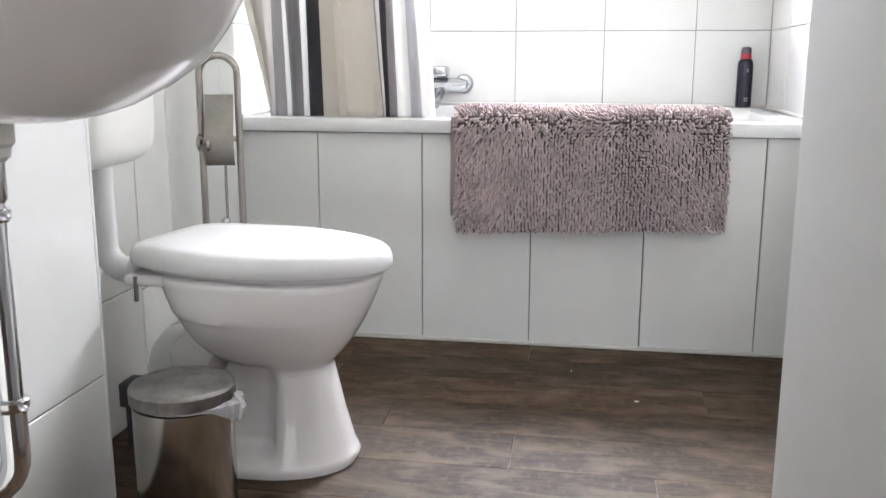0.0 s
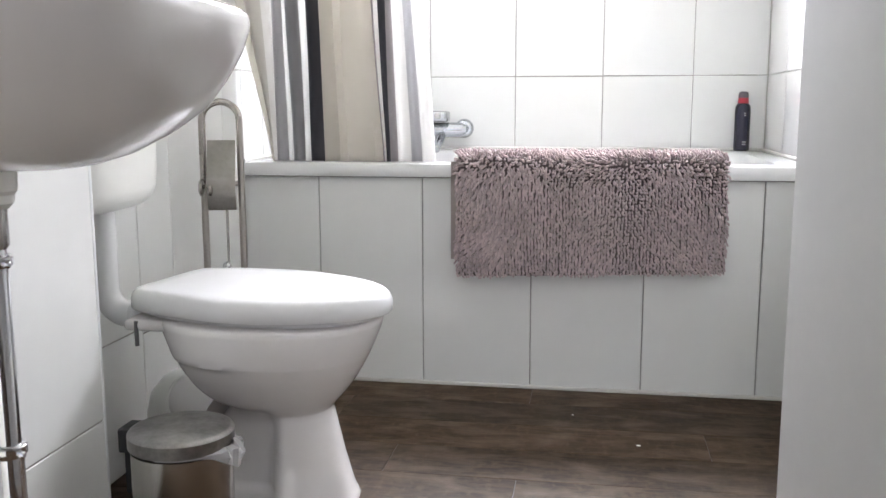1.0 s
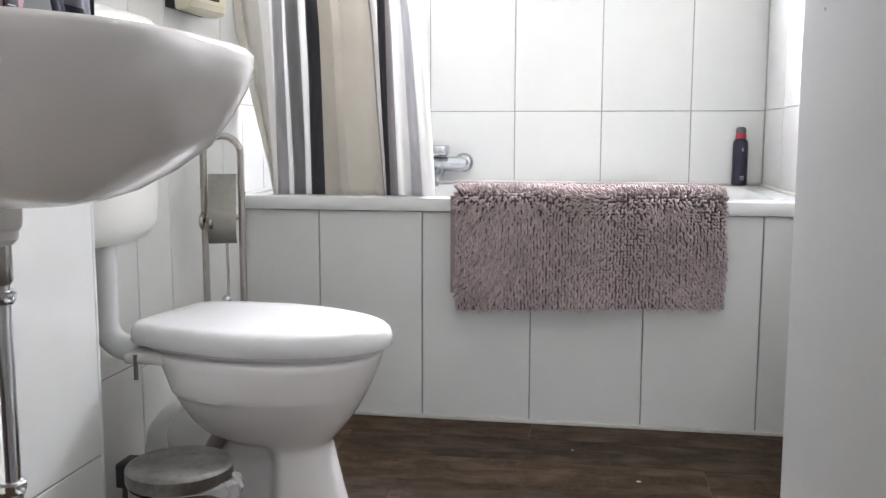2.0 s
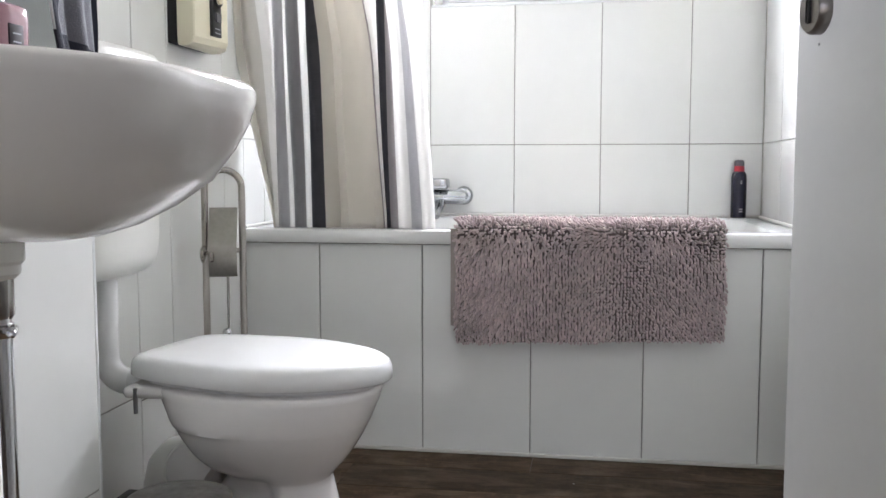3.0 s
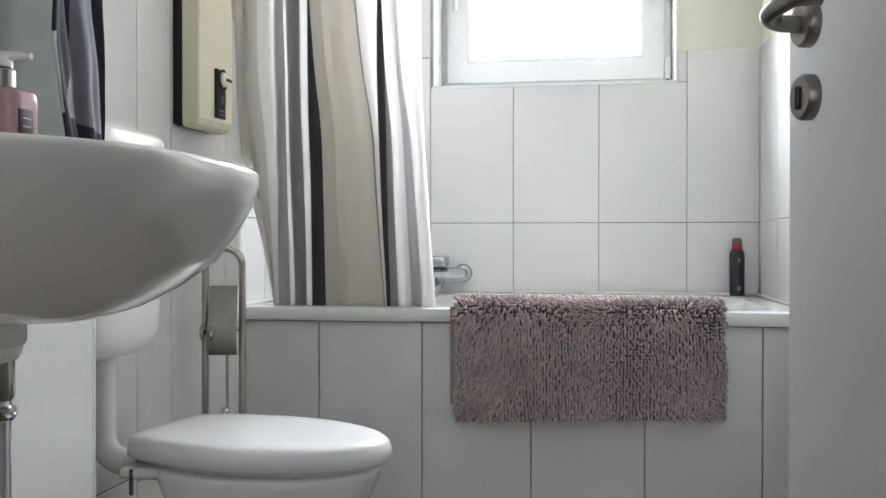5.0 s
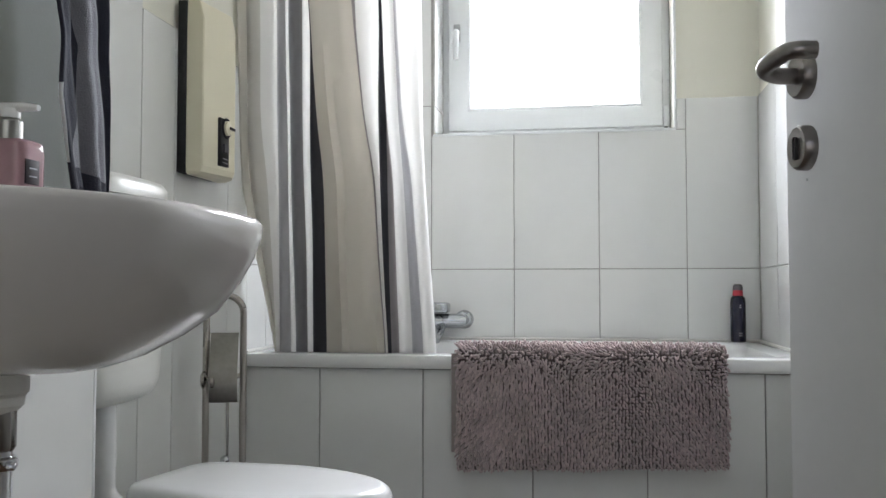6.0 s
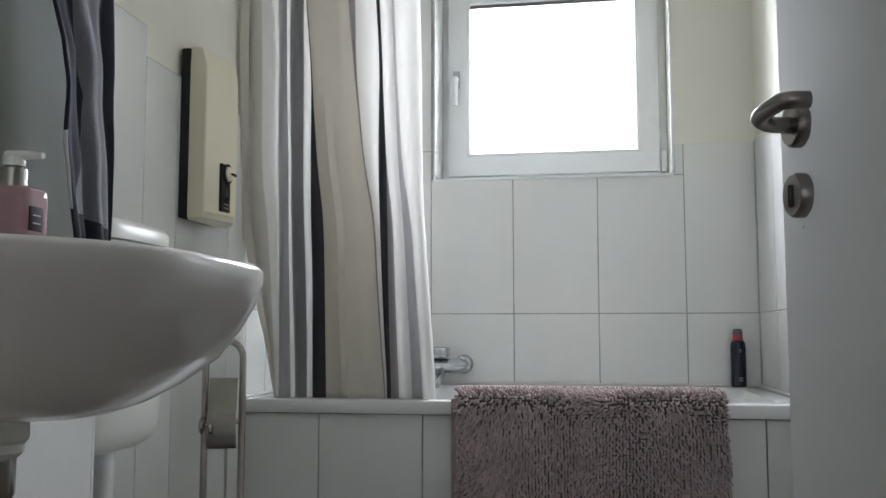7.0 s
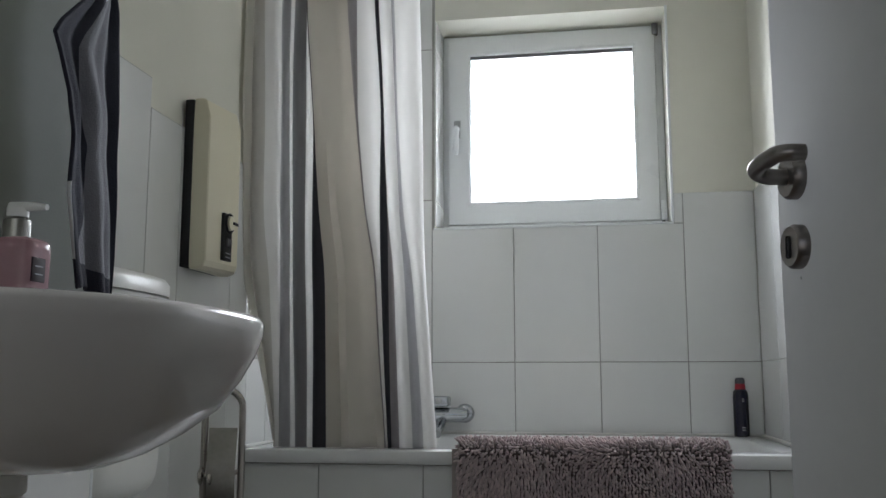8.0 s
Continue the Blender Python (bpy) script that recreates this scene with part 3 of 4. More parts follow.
for sy in (-1,):
    part("floor_bolt", lathe(bmesh.new(), (-0.385, TY + sy * 0.122, 0.026), (0, sy * 0.55, 1), [(0, 0.010), (0.006, 0.010), (0.009, 0.007)], 14), SEATW, toilet, "white bolt cap")

CY = -1.618                             # the cistern's middle
cistern = thing("cistern", (-0.64, CY, 0.64), "cream plastic wall-hung cistern with a lid", "cistern")
CW = 0.145


def cis(z, grow, front=-0.590):
    ring = []
    for k in range(48):
        a = 2 * math.pi * k / 48
        c, s = math.cos(a), math.sin(a)
        d = -XL + front + grow
        x = XL + d * (0.5 + 0.5 * math.copysign(abs(c) ** (2 / 3.2), c)) if c > 0 else XL + d * 0.5 * (1 - abs(c) ** (2 / 8))
        ring.append((x, CY + (CW + grow) * math.copysign(abs(s) ** (2 / 3.0), s), z))
    return ring


part("tank", loft(bmesh.new(), [cis(0.560, -0.055), cis(0.562, -0.040), cis(0.570, -0.024), cis(0.583, -0.012), cis(0.602, -0.005), cis(0.64, -0.002), cis(0.965, 0.002)]), PLASTIC, cistern, angle=50)
part("lid", loft(bmesh.new(), [cis(0.966, -0.004), cis(0.968, 0.006), cis(0.992, 0.006), cis(1.004, -0.002), cis(1.010, -0.02)]), PLASTIC, cistern, angle=50)
cistern.location.z += 0.024
flush = thing("flush_pipe", (-0.655, CY, 0.61), "white plastic flush pipe from cistern to toilet", "pipe")
bm = bmesh.new()
tube(bm, [(-0.665, CY, 0.590), (-0.665, CY, 0.455)] + arc((-0.613, CY, 0.430), (-1, 0, 0), (0, 0, -1), 0.052, 0, 80, 10) + [(-0.590, CY + 0.006, 0.376), (-0.545, CY + 0.02, 0.374)], 0.0258, 20)
part("bend", bm, SEATW, flush)
bm = bmesh.new()
tube(bm, [(-0.611, CY, 0.380), (-0.605, CY, 0.380), (-0.580, CY + 0.008, 0.375), (-0.575, CY + 0.01, 0.375)], [0.024, 0.028, 0.028, 0.025], 20)
part("cuff", bm, SEATW, flush)

# ---- the basin ----
BY = -2.487
basin = thing("washbasin", (XN, BY, 0.70), "white ceramic wall-hung washbasin", "washbasin")
BZ = 0.885


def basin_ring(z, sx, sy, x0=XN, p=3.05, n=72):
    """A D-shaped ring against the wall, sx out from it and sy to each side."""
    ring = []
    for k in range(n + 1):
        a = -math.pi / 2 + math.pi * k / n
        c, s = max(0.0, math.cos(a)), math.sin(a)
        ring.append((x0 + sx * c ** (2 / p), BY + sy * math.copysign(abs(s) ** (2 / p), s), z))
    return ring


bm = bmesh.new()
outer = [(0.720, 0.33, 0.07), (0.722, 0.345, 0.12), (0.730, 0.372, 0.175), (0.745, 0.405, 0.218), (0.765, 0.440, 0.255), (0.79, 0.464, 0.282), (0.812, 0.480, 0.299),
         (0.830, 0.488, 0.308), (0.840, 0.489, 0.310), (0.845, 0.485, 0.306), (0.846, 0.478, 0.300), (0.845, 0.455, 0.275), (0.838, 0.445, 0.265),
         (0.80, 0.42, 0.24), (0.75, 0.37, 0.19), (0.735, 0.30, 0.1)]
rings = []
for z, a, b in outer:
    h = (z - 0.720) / 0.126
    m = 1 - 0.047 * h * (1 - h)
    rings.append(basin_ring(0.7325 + 0.153 * h, m * a * (1.102 - 0.063 * h), m * b * (0.928 + 0.056 * h)))
loft(bm, rings)
part("bowl", bm, CERAMIC, basin, angle=60)
drainx, drainy = -0.278, BY
bm = bmesh.new()
lathe(bm, (drainx - 0.008, drainy, 0.745), (0, 0, -1), [(0, 0.033), (0.034, 0.033), (0.038, 0.029), (0.046, 0.029), (0.054, 0.021)])
part("waste_outlet", bm, PLASTIC, basin, "beige plastic waste fitting")
trap = thing("basin_trap", (drainx, drainy, 0.5), "chrome drain trap under the washbasin", "drain trap")
bm = bmesh.new()
tube(bm, [(drainx, drainy, 0.695), (drainx, drainy, 0.452)], 0.0125, 20)
part("tailpipe", bm, CHROME, trap)
bm = bmesh.new()
lathe(bm, (drainx, drainy, 0.695), (0, 0, -1), [(0, 0.0155), (0.036, 0.0155), (0.04, 0.013)])
part("sleeve", bm, STEEL, trap)
for z in (0.641, 0.452):
    part("nut", lathe(bmesh.new(), (drainx, drainy, z + 0.009), (0, 0, -1), [(0, 0.015), (0.002, 0.0175), (0.010, 0.0175), (0.013, 0.015)]), CHROME, trap)
    part("screw", lathe(bmesh.new(), (drainx + 0.016, drainy - 0.006, z + 0.001), (1, -0.4, 0), [(0, 0.004), (0.005, 0.004), (0.007, 0.002)], 10), CHROME, trap)
bm = bmesh.new()
tube(bm, [(drainx, drainy, 0.458), (drainx, drainy, 0.422)] + arc((drainx - 0.045, drainy, 0.400), (1, 0, 0), (0, 0, -1), 0.045, 0, 180, 14) + [(drainx - 0.09, drainy, 0.442)]
     + arc((drainx - 0.13, drainy, 0.462), (1, 0, 0), (0, 0, 1), 0.04, 0, 90, 8) + [(XN, drainy, 0.502)], 0.014, 20)
part("bend", bm, CHROME, trap)

soap = thing("soap_dispenser", (-0.440, -2.250, BZ), "pink soap bottle with a white pump on the basin", "soap dispenser")
sx, sy = -0.440, -2.250
bm = bmesh.new()
loft(bm, [oval(sx, sy, rx, rx * 0.8, z, 4.5, 40) for z, rx in ((0.867, 0.034), (0.870, 0.037), (0.964, 0.038), (0.974, 0.0365), (0.978, 0.032), (0.980, 0.014))])
part("bottle", bm, PINK, soap)
part("label_patch", boxed(sx + 0.0362, sx + 0.0386, sy - 0.020, sy + 0.008, 0.922, 0.953, bevel=0.001), LABEL, soap, "dark label with plain bars")
for k in range(2):
    part("print_bar", boxed(sx + 0.0384, sx + 0.0391, sy - 0.014, sy + 0.002, 0.931 + 0.010 * k, 0.9325 + 0.010 * k), PRINT, soap, smooth=False)
bm = bmesh.new()
lathe(bm, (sx, sy, 0.976), (0, 0, 1), [(0, 0.017), (0.027, 0.017), (0.029, 0.014), (0.034, 0.0085), (0.044, 0.0085)])
part("collar", bm, STEEL, soap, "silver pump collar")
bm = bmesh.new()
tube(bm, [(sx, sy, 1.007), (sx, sy, 1.019)], 0.014, 16)
tube(bm, [(sx - 0.01, sy, 1.020), (sx + 0.02, sy, 1.021), (sx + 0.042, sy - 0.002, 1.019)], [0.008, 0.006, 0.004], 12)
part("pump_head", bm, SEATW, soap, "white pump head")
soap.location.z += 0.019

# ---- towel on its hook ----
HOOKY = -1.957
hook = thing("towel_hook", (XN, HOOKY, 1.50), "small chrome towel hook on the wall", "hook")
part("plate", lathe(bmesh.new(), (XN - 0.009, HOOKY, 1.50), (1, 0, 0), [(0, 0.018), (0.004, 0.018), (0.006, 0.014)]), CHROME, hook)
part("peg", tube(bmesh.new(), [(XN - 0.004, HOOKY, 1.50), (XN + 0.05, HOOKY, 1.498), (XN + 0.062, HOOKY, 1.516)], 0.005, 10), CHROME, hook)
towel = thing("towel", (-0.505, -1.95, 0.955), "grey towel with navy stripes hanging from a hook", "towel")
bm = bmesh.new()
NU, NV = 73, 60
TZ = [0.955, 1.03, 1.10, 1.20, 1.26, 1.315, 1.340, 1.365, 1.44, 1.505]
TL = [-2.003, -2.026, -2.044, -2.047, -2.058, -2.090, -2.106, -2.090, -2.012, -1.972]
TR = [-1.885, -1.888, -1.892, -1.904, -1.909, -1.914, -1.916, -1.918, -1.925, -1.944]
rows = []


def bands(z):
    """Where the grey part begins and ends across the towel at a height."""
    return (np.interp(z, [0.985, 1.06, 1.13, 1.19, 1.255, 1.335, 1.42], [0.05, 0.25, 0.40, 0.44, 0.32, 0.38, 0.45]),
            np.interp(z, [0.985, 1.06, 1.19, 1.255, 1.34, 1.45], [0.92, 0.85, 0.79, 0.77, 0.74, 0.68]))


for v in range(NV + 1):
    s = v / NV
    z = 0.955 + 0.55 * s
    ya, yb = np.interp(z, TZ, TL), np.interp(z, TZ, TR)
    lo, hi = bands(z)
    row = []
    for u in range(NU):
        f = lo * u / 20 if u <= 20 else (lo + (hi - lo) * (u - 20) / 32 if u <= 52 else hi + (1 - hi) * (u - 52) / 20)
        fold = 0.007 * math.sin(f * 11.5 + 0.6 + 1.1 * s) + 0.003 * math.sin(f * 24 + 3.2 * s + 1.0) + 0.006 * noise.noise(Vector((f * 4, s * 6, 1)))
        fold -= 0.004 * (1 - f) ** 3 * (1 - s)
        sag = 0.010 * math.sin(f * 5 + 0.5) * (1 - s) ** 3
        row.append(bm.verts.new((-0.507 + fold * (1 - 0.3 * s), ya + (yb - ya) * f, z + sag + 0.002 * noise.noise(Vector((f * 30, 0, 5))))))
    rows.append(row)
for v in range(NV):
    s = v / NV
    for u in range(NU - 1):
        fc = bm.faces.new((rows[v][u], rows[v][u + 1], rows[v + 1][u + 1], rows[v + 1][u]))
        fc.material_index = 1 if 20 <= u < 52 and s > 0.055 else (2 if u < 1 and 0.08 < s < 0.3 else 0)
cl = part("terry_cloth", bm, [NAVY, GREYT, WHITET], towel, angle=80)
cl.modifiers.new("thickness", "SOLIDIFY").thickness = 0.006

# ---- water heater ----
hy0, hy1, hz0, hz1 = -1.240, -1.040, 1.088, 1.516
heater = thing("water_heater", (XL, (hy0 + hy1) / 2, hz0), "cream instantaneous water heater fixed to the wall", "water heater")
part("back_plate", boxed(XL - 0.001, XL + 0.022, hy0, hy1, hz0 + 0.004, hz1 - 0.004, bevel=0.003), BLACK, heater, "black back plate")
bm = bmesh.new()
prof = [(XL + 0.022, hy0 + 0.003), (XL + 0.062, hy0 + 0.004), (XL + 0.065, hy0 + 0.007), (XL + 0.086, hy1 - 0.052), (XL + 0.084, hy1 - 0.045), (XL + 0.066, hy1 - 0.004), (XL + 0.022, hy1)]
rings = []
for z, k in ((hz0, 0.022), (hz0 + 0.006, 0.006), (hz0 + 0.02, 0.0), (hz1 - 0.05, 0.0), (hz1 - 0.006, 0.012), (hz1, 0.022)):
    rings.append([(max(XL + 0.022, x - k), min(max(y, hy0 + 0.004 + k * 0.3), hy1 - k * 0.3), z) for x, y in prof])
loft(bm, rings)
hb = part("cover", bm, HEATER, heater, angle=20)
bm = bmesh.new()
box(bm, XL + 0.070, XL + 0.0825, -1.170, -1.118, 1.116, 1.236, bevel=0.002)
cp = part("control_strip", bm, BLACK, heater, "black control strip")
part("knob", lathe(bmesh.new(), (XL + 0.082, -1.143, 1.212), (1, 0, 0), [(0, 0.019), (0.010, 0.018), (0.012, 0.014)]), HEATER, cp, "cream dial")
part("pointer", boxed(XL + 0.096, XL + 0.099, -1.148, -1.117, 1.208, 1.215, bevel=0.001), BLACK, cp)
part("ring", tube(bmesh.new(), arc((XL + 0.086, -1.143, 1.212), (0, 1, 0), (0, 0, 1), 0.023, 0, 360, 24), 0.003, 6, False), BLACK, cp)
part("slider", boxed(XL + 0.082, XL + 0.088, -1.156, -1.131, 1.150, 1.172, bevel=0.001), SMOKE, cp)
for k in range(2):
    part("print_bar", boxed(XL + 0.0820, XL + 0.0830, -1.158, -1.127, 1.124 + 0.010 * k, 1.1265 + 0.010 * k), PRINT, cp, smooth=False)

# ---- roll and brush stand ----
stand = thing("toilet_roll_stand", (-0.594, -1.165, 0), "brushed steel toilet roll and brush stand with an empty roll holder", "toilet stand")
A, B = Vector((-0.645, -1.180, 0)), Vector((-0.561, -1.152, 0))
mid, half = (A + B) / 2, (B - A) / 2
r = half.length
top = arc((mid.x, mid.y, 0.752), half.normalized(), (0, 0, 1), r, 0, 180, 18)
part("hoop", tube(bmesh.new(), [(B.x, B.y, 0.012)] + top + [(A.x, A.y, 0.012)], 0.0085, 16), STANDSTEEL, stand)
part("foot", lathe(bmesh.new(), (mid.x, mid.y + 0.01, 0), (0, 0, 1), [(0, 0.085), (0.008, 0.085), (0.012, 0.08)], 40), STANDSTEEL, stand)
dirn, nrm = half.normalized(), Vector((0.28, -0.96, 0)).normalized()


def plate(bm, prof, halfw, thick=0.0014):
    """A bent metal sheet: prof gives the reach out from the hoop and the height."""
    rings = []
    for o, z in prof:
        c = mid + nrm * o
        rings.append([c + dirn * halfw + Vector((0, 0, z)), c - dirn * halfw + Vector((0, 0, z)), c - dirn * halfw + nrm * thick + Vector((0, 0, z)), c + dirn * halfw + nrm * thick + Vector((0, 0, z))])
    return loft(bm, rings)


part("flap", plate(bmesh.new(), [(0.000, 0.705), (0.004, 0.695), (0.016, 0.660), (0.030, 0.628), (0.034, 0.622), (0.037, 0.612), (0.036, 0.58), (0.030, 0.55), (0.022, 0.538)], r - 0.011), FLAPSTEEL, stand, "curved steel cover flap")
part("roll_bar", tube(bmesh.new(), [A + Vector((0.0, -0.012, 0.592)), B + Vector((-0.006, 0, 0.60))], 0.0065), STANDSTEEL, stand)
part("end_cap", lathe(bmesh.new(), A + Vector((0.008, -0.014, 0.592)), (-1, -0.3, 0), [(0, 0.010), (0.004, 0.021), (0.010, 0.021), (0.014, 0.014)]), STANDSTEEL, stand)
part("inner_cap", lathe(bmesh.new(), A + Vector((0.018, -0.018, 0.588)), (1, 0.3, 0), [(0, 0.010), (0.003, 0.019), (0.010, 0.019), (0.013, 0.014)]), STANDSTEEL, stand)
brush = thing("toilet_brush", (mid.x, mid.y, 0.02), "thin steel toilet brush handle with a ball end", "toilet brush")
part("stem", tube(bmesh.new(), [(mid.x + 0.004, mid.y + 0.01, 0.02), (mid.x + 0.004, mid.y + 0.01, 0.62)], 0.0035, 10), STEEL, brush)
bm = bmesh.new()
bmesh.ops.create_uvsphere(bm, u_segments=16, v_segments=10, radius=0.0115, matrix=Matrix.Translation((mid.x + 0.005, mid.y - 0.005, 0.398)))
part("ball", bm, CHROME, brush, "polished ball")
part("cup", lathe(bmesh.new(), (mid.x, mid.y + 0.01, 0.014), (0, 0, 1), [(0, 0.04), (0.16, 0.045), (0.16, 0.041), (0.01, 0.036)]), STEEL, brush)

# ---- pedal bin ----
bin_x, bin_y, bin_r = -0.374, -1.917, 0.083
bin_ = thing("pedal_bin", (bin_x, bin_y, 0), "small steel pedal bin with a plastic liner", "pedal bin")
part("body", lathe(bmesh.new(), (bin_x, bin_y, 0.010), (0, 0, 1), [(0, bin_r - 0.004), (0.004, bin_r - 0.001), (0.225, bin_r - 0.001), (0.226, bin_r - 0.006)], 56), BINSTEEL, bin_)
part("base_ring", lathe(bmesh.new(), (bin_x, bin_y, 0), (0, 0, 1), [(0, bin_r), (0.011, bin_r + 0.001), (0.014, bin_r - 0.002)], 48), BLACK, bin_)
part("lid", lathe(bmesh.new(), (bin_x, bin_y, 0.240), (0, 0, 1), [(0, bin_r + 0.001), (0.002, bin_r + 0.003), (0.022, bin_r + 0.003), (0.026, bin_r), (0.028, bin_r - 0.006), (0.031, bin_r - 0.03), (0.0325, 0.005)], 56), LIDSTEEL, bin_, "smudged steel lid", angle=35)
bm = bmesh.new()
box(bm, bin_x - bin_r - 0.021, bin_x - bin_r + 0.006, bin_y - 0.02, bin_y + 0.03, 0.222, 0.264, bevel=0.004)
box(bm, bin_x - bin_r - 0.014, bin_x - bin_r + 0.006, bin_y - 0.014, bin_y + 0.024, 0.15, 0.226, bevel=0.004)
part("hinge_bracket", bm, BLACK, bin_, "black plastic hinge bracket")
part("pedal", boxed(bin_x + bin_r - 0.01, bin_x + bin_r + 0.03, bin_y - 0.02, bin_y + 0.02, 0.006, 0.014, bevel=0.003), BLACK, bin_, "black pedal")
bm = bmesh.new()
rng = random.Random(4)
rings = []
for k in range(6):
    ring = []
    for i in range(41):
        a = radians(-95 + 150 * i / 40)
        swell = math.exp(-((math.degrees(a) - 2) / 26) ** 2)
        rr = bin_r + 0.001 + [0.000, 0.004, 0.014, 0.018, 0.012, 0.001][k] * (0.05 + swell) + 0.011 * swell * noise.noise(Vector((a * 9, k * 1.7, 2)))
        z = 0.243 - [0.0, -0.002 + 0.012 * swell * 0, 0.004, 0.018, 0.034, 0.012][k] * (0.12 + 1.0 * swell) + 0.009 * swell * noise.noise(Vector((a * 11, k * 2.3, 7)))
        ring.append((bin_x + rr * math.cos(a), bin_y + rr * math.sin(a), z))
    rings.append(ring)
loft(bm, rings, False, False, closed=False)
part("liner", bm, LINER, bin_, "crumpled translucent plastic bin liner", angle=25)

# ---- the door ----
hinge = Vector((0.707, -2.927, 0))
edge = Vector((0.5165, -2.150, 0))
door = thing("door_1", hinge, "white lacquered door standing open with a metal lever handle", "door", kind="structure")
along = (edge - hinge).normalized()
across = Vector((-along.y, along.x, 0))       # towards the camera's side
DW = (edge - hinge).length
DM = Matrix((( along.x, across.x, 0, hinge.x), (along.y, across.y, 0, hinge.y), (0, 0, 1, 0), (0, 0, 0, 1)))


def on_door(bm):
    bmesh.ops.transform(bm, matrix=DM, verts=bm.verts)
    return bm


part("leaf", on_door(boxed(0, DW, -0.04, 0, 0.008, 2.0, bevel=0.003)), DOORW, door, angle=30)
HZ = 1.0535
part("handle_rose", on_door(lathe(bmesh.new(), (DW - 0.055, 0, HZ), (0, 1, 0), [(0, 0.026), (0.010, 0.026), (0.014, 0.023)], 36)), HANDLE, door)
part("key_rose", on_door(lathe(bmesh.new(), (DW - 0.055, 0, HZ - 0.082), (0, 1, 0), [(0, 0.026), (0.010, 0.026), (0.014, 0.023)], 36)), HANDLE, door)
part("keyhole", on_door(boxed(DW - 0.060, DW - 0.050, 0.0130, 0.0148, HZ - 0.096, HZ - 0.070, bevel=0.003)), BLACK, door)
part("screw_hole", on_door(lathe(bmesh.new(), (DW - 0.052, 0.0, HZ - 0.118), (0, 1, 0), [(0, 0.0020), (0.0005, 0.0016)], 10)), PLATE, door, "tiny dark mark")
bm = bmesh.new()
hx_ = DW - 0.055
tube(bm, [(hx_, 0.004, HZ), (hx_, 0.032, HZ)] + [(hx_ - 0.025 + 0.025 * math.cos(a), 0.032 + 0.026 * math.sin(a), HZ + 0.0035 * a) for a in [radians(9 * k) for k in range(1, 11)]]
     + [(hx_ - 0.040, 0.0575, HZ + 0.008), (hx_ - 0.054, 0.054, HZ + 0.010)] + arc((hx_ - 0.058, 0.038, HZ + 0.011), (0, 1, 0), (-1, 0, 0), 0.015, 0, 90, 6) + [(hx_ - 0.0735, 0.026, HZ + 0.011)], 0.0098, 16)
part("lever", on_door(bm), HANDLE, door, "satin metal lever")
bm = bmesh.new()
box(bm, DX0, DX0 + 0.03, YD - 0.145, YD - 0.002, 0, 2.03)
box(bm, DX1 - 0.008, DX1 + 0.02, YD - 0.145, YD - 0.002, 0, 2.03)
box(bm, DX0 + 0.03, DX1 - 0.008, YD - 0.145, YD - 0.002, 2.005, 2.03)
part("door_frame", bm, DOORW, door, smooth=False)

# ---- the bath mixer ----
mixer = thing("bath_mixer", (-0.24, -0.001, 0.70), "chrome bath mixer tap on the tiled wall", "tap")
mx, mz = -0.176, 0.703
part("wall_rose", lathe(bmesh.new(), (mx, -0.0, mz), (0, -1, 0), [(0, 0.034), (0.006, 0.034), (0.016, 0.028), (0.022, 0.02)], 36), MIXERC, mixer)
part("wall_rose", lathe(bmesh.new(), (mx - 0.15, -0.0, mz), (0, -1, 0), [(0, 0.034), (0.006, 0.034), (0.016, 0.028), (0.022, 0.02)], 36), MIXERC, mixer)
part("body", tube(bmesh.new(), [(mx - 0.165, -0.055, mz - 0.004), (mx - 0.15, -0.057, mz - 0.004), (mx + 0.0, -0.057, mz - 0.004), (mx + 0.014, -0.055, mz - 0.004)], [0.018, 0.026, 0.026, 0.018], 24), MIXERC, mixer)
for dx in (0, -0.15):
    part("connector", tube(bmesh.new(), [(mx + dx, -0.018, mz), (mx + dx, -0.06, mz - 0.003)], 0.019), MIXERC, mixer)
part("lever", boxed(mx - 0.105, mx - 0.045, -0.115, -0.035, mz + 0.024, mz + 0.062, bevel=0.010, seg=3), MIXERC, mixer)
part("spout", tube(bmesh.new(), [(mx - 0.075, -0.06, mz - 0.02), (mx - 0.075, -0.10, mz - 0.045), (mx - 0.075, -0.15, mz - 0.055), (mx - 0.075, -0.165, mz - 0.07)], [0.018, 0.016, 0.014, 0.013]), MIXERC, mixer)

# ---- bottle ----
bxp, byp = 0.774, -0.036
bot = thing("shaving_foam_can", (bxp, byp, RIM), "dark navy spray can with a red cap on the rim", "spray can")
part("can", lathe(bmesh.new(), (bxp, byp, RIM + 0.0015), (0, 0, 1), [(0, 0.022), (0.003, 0.0255), (0.135, 0.0255), (0.150, 0.0235), (0.158, 0.018), (0.160, 0.014)]), BOTTLE, bot)
cap = part("cap", lathe(bmesh.new(), (bxp, byp, RIM + 0.150), (0, 0, 1), [(0, 0.0178), (0.012, 0.0178), (0.028, 0.0165), (0.029, 0.013)]), REDP, bot, "red nozzle ring")
part("nozzle", lathe(bmesh.new(), (bxp, byp, RIM + 0.178), (0, 0, 1), [(0, 0.0165), (0.010, 0.0165), (0.018, 0.0145), (0.021, 0.010)]), SMOKE, cap, "smoked clear top")
for k, (z, w) in enumerate(((0.125, 0.005), (0.118, 0.006), (0.030, 0.012), (0.022, 0.012))):
    part("print_bar", boxed(bxp + 0.004 - w / 2, bxp + 0.004 + w / 2, byp - 0.0262, byp - 0.0240, RIM + z, RIM + z + 0.004), PRINT, bot, smooth=False)

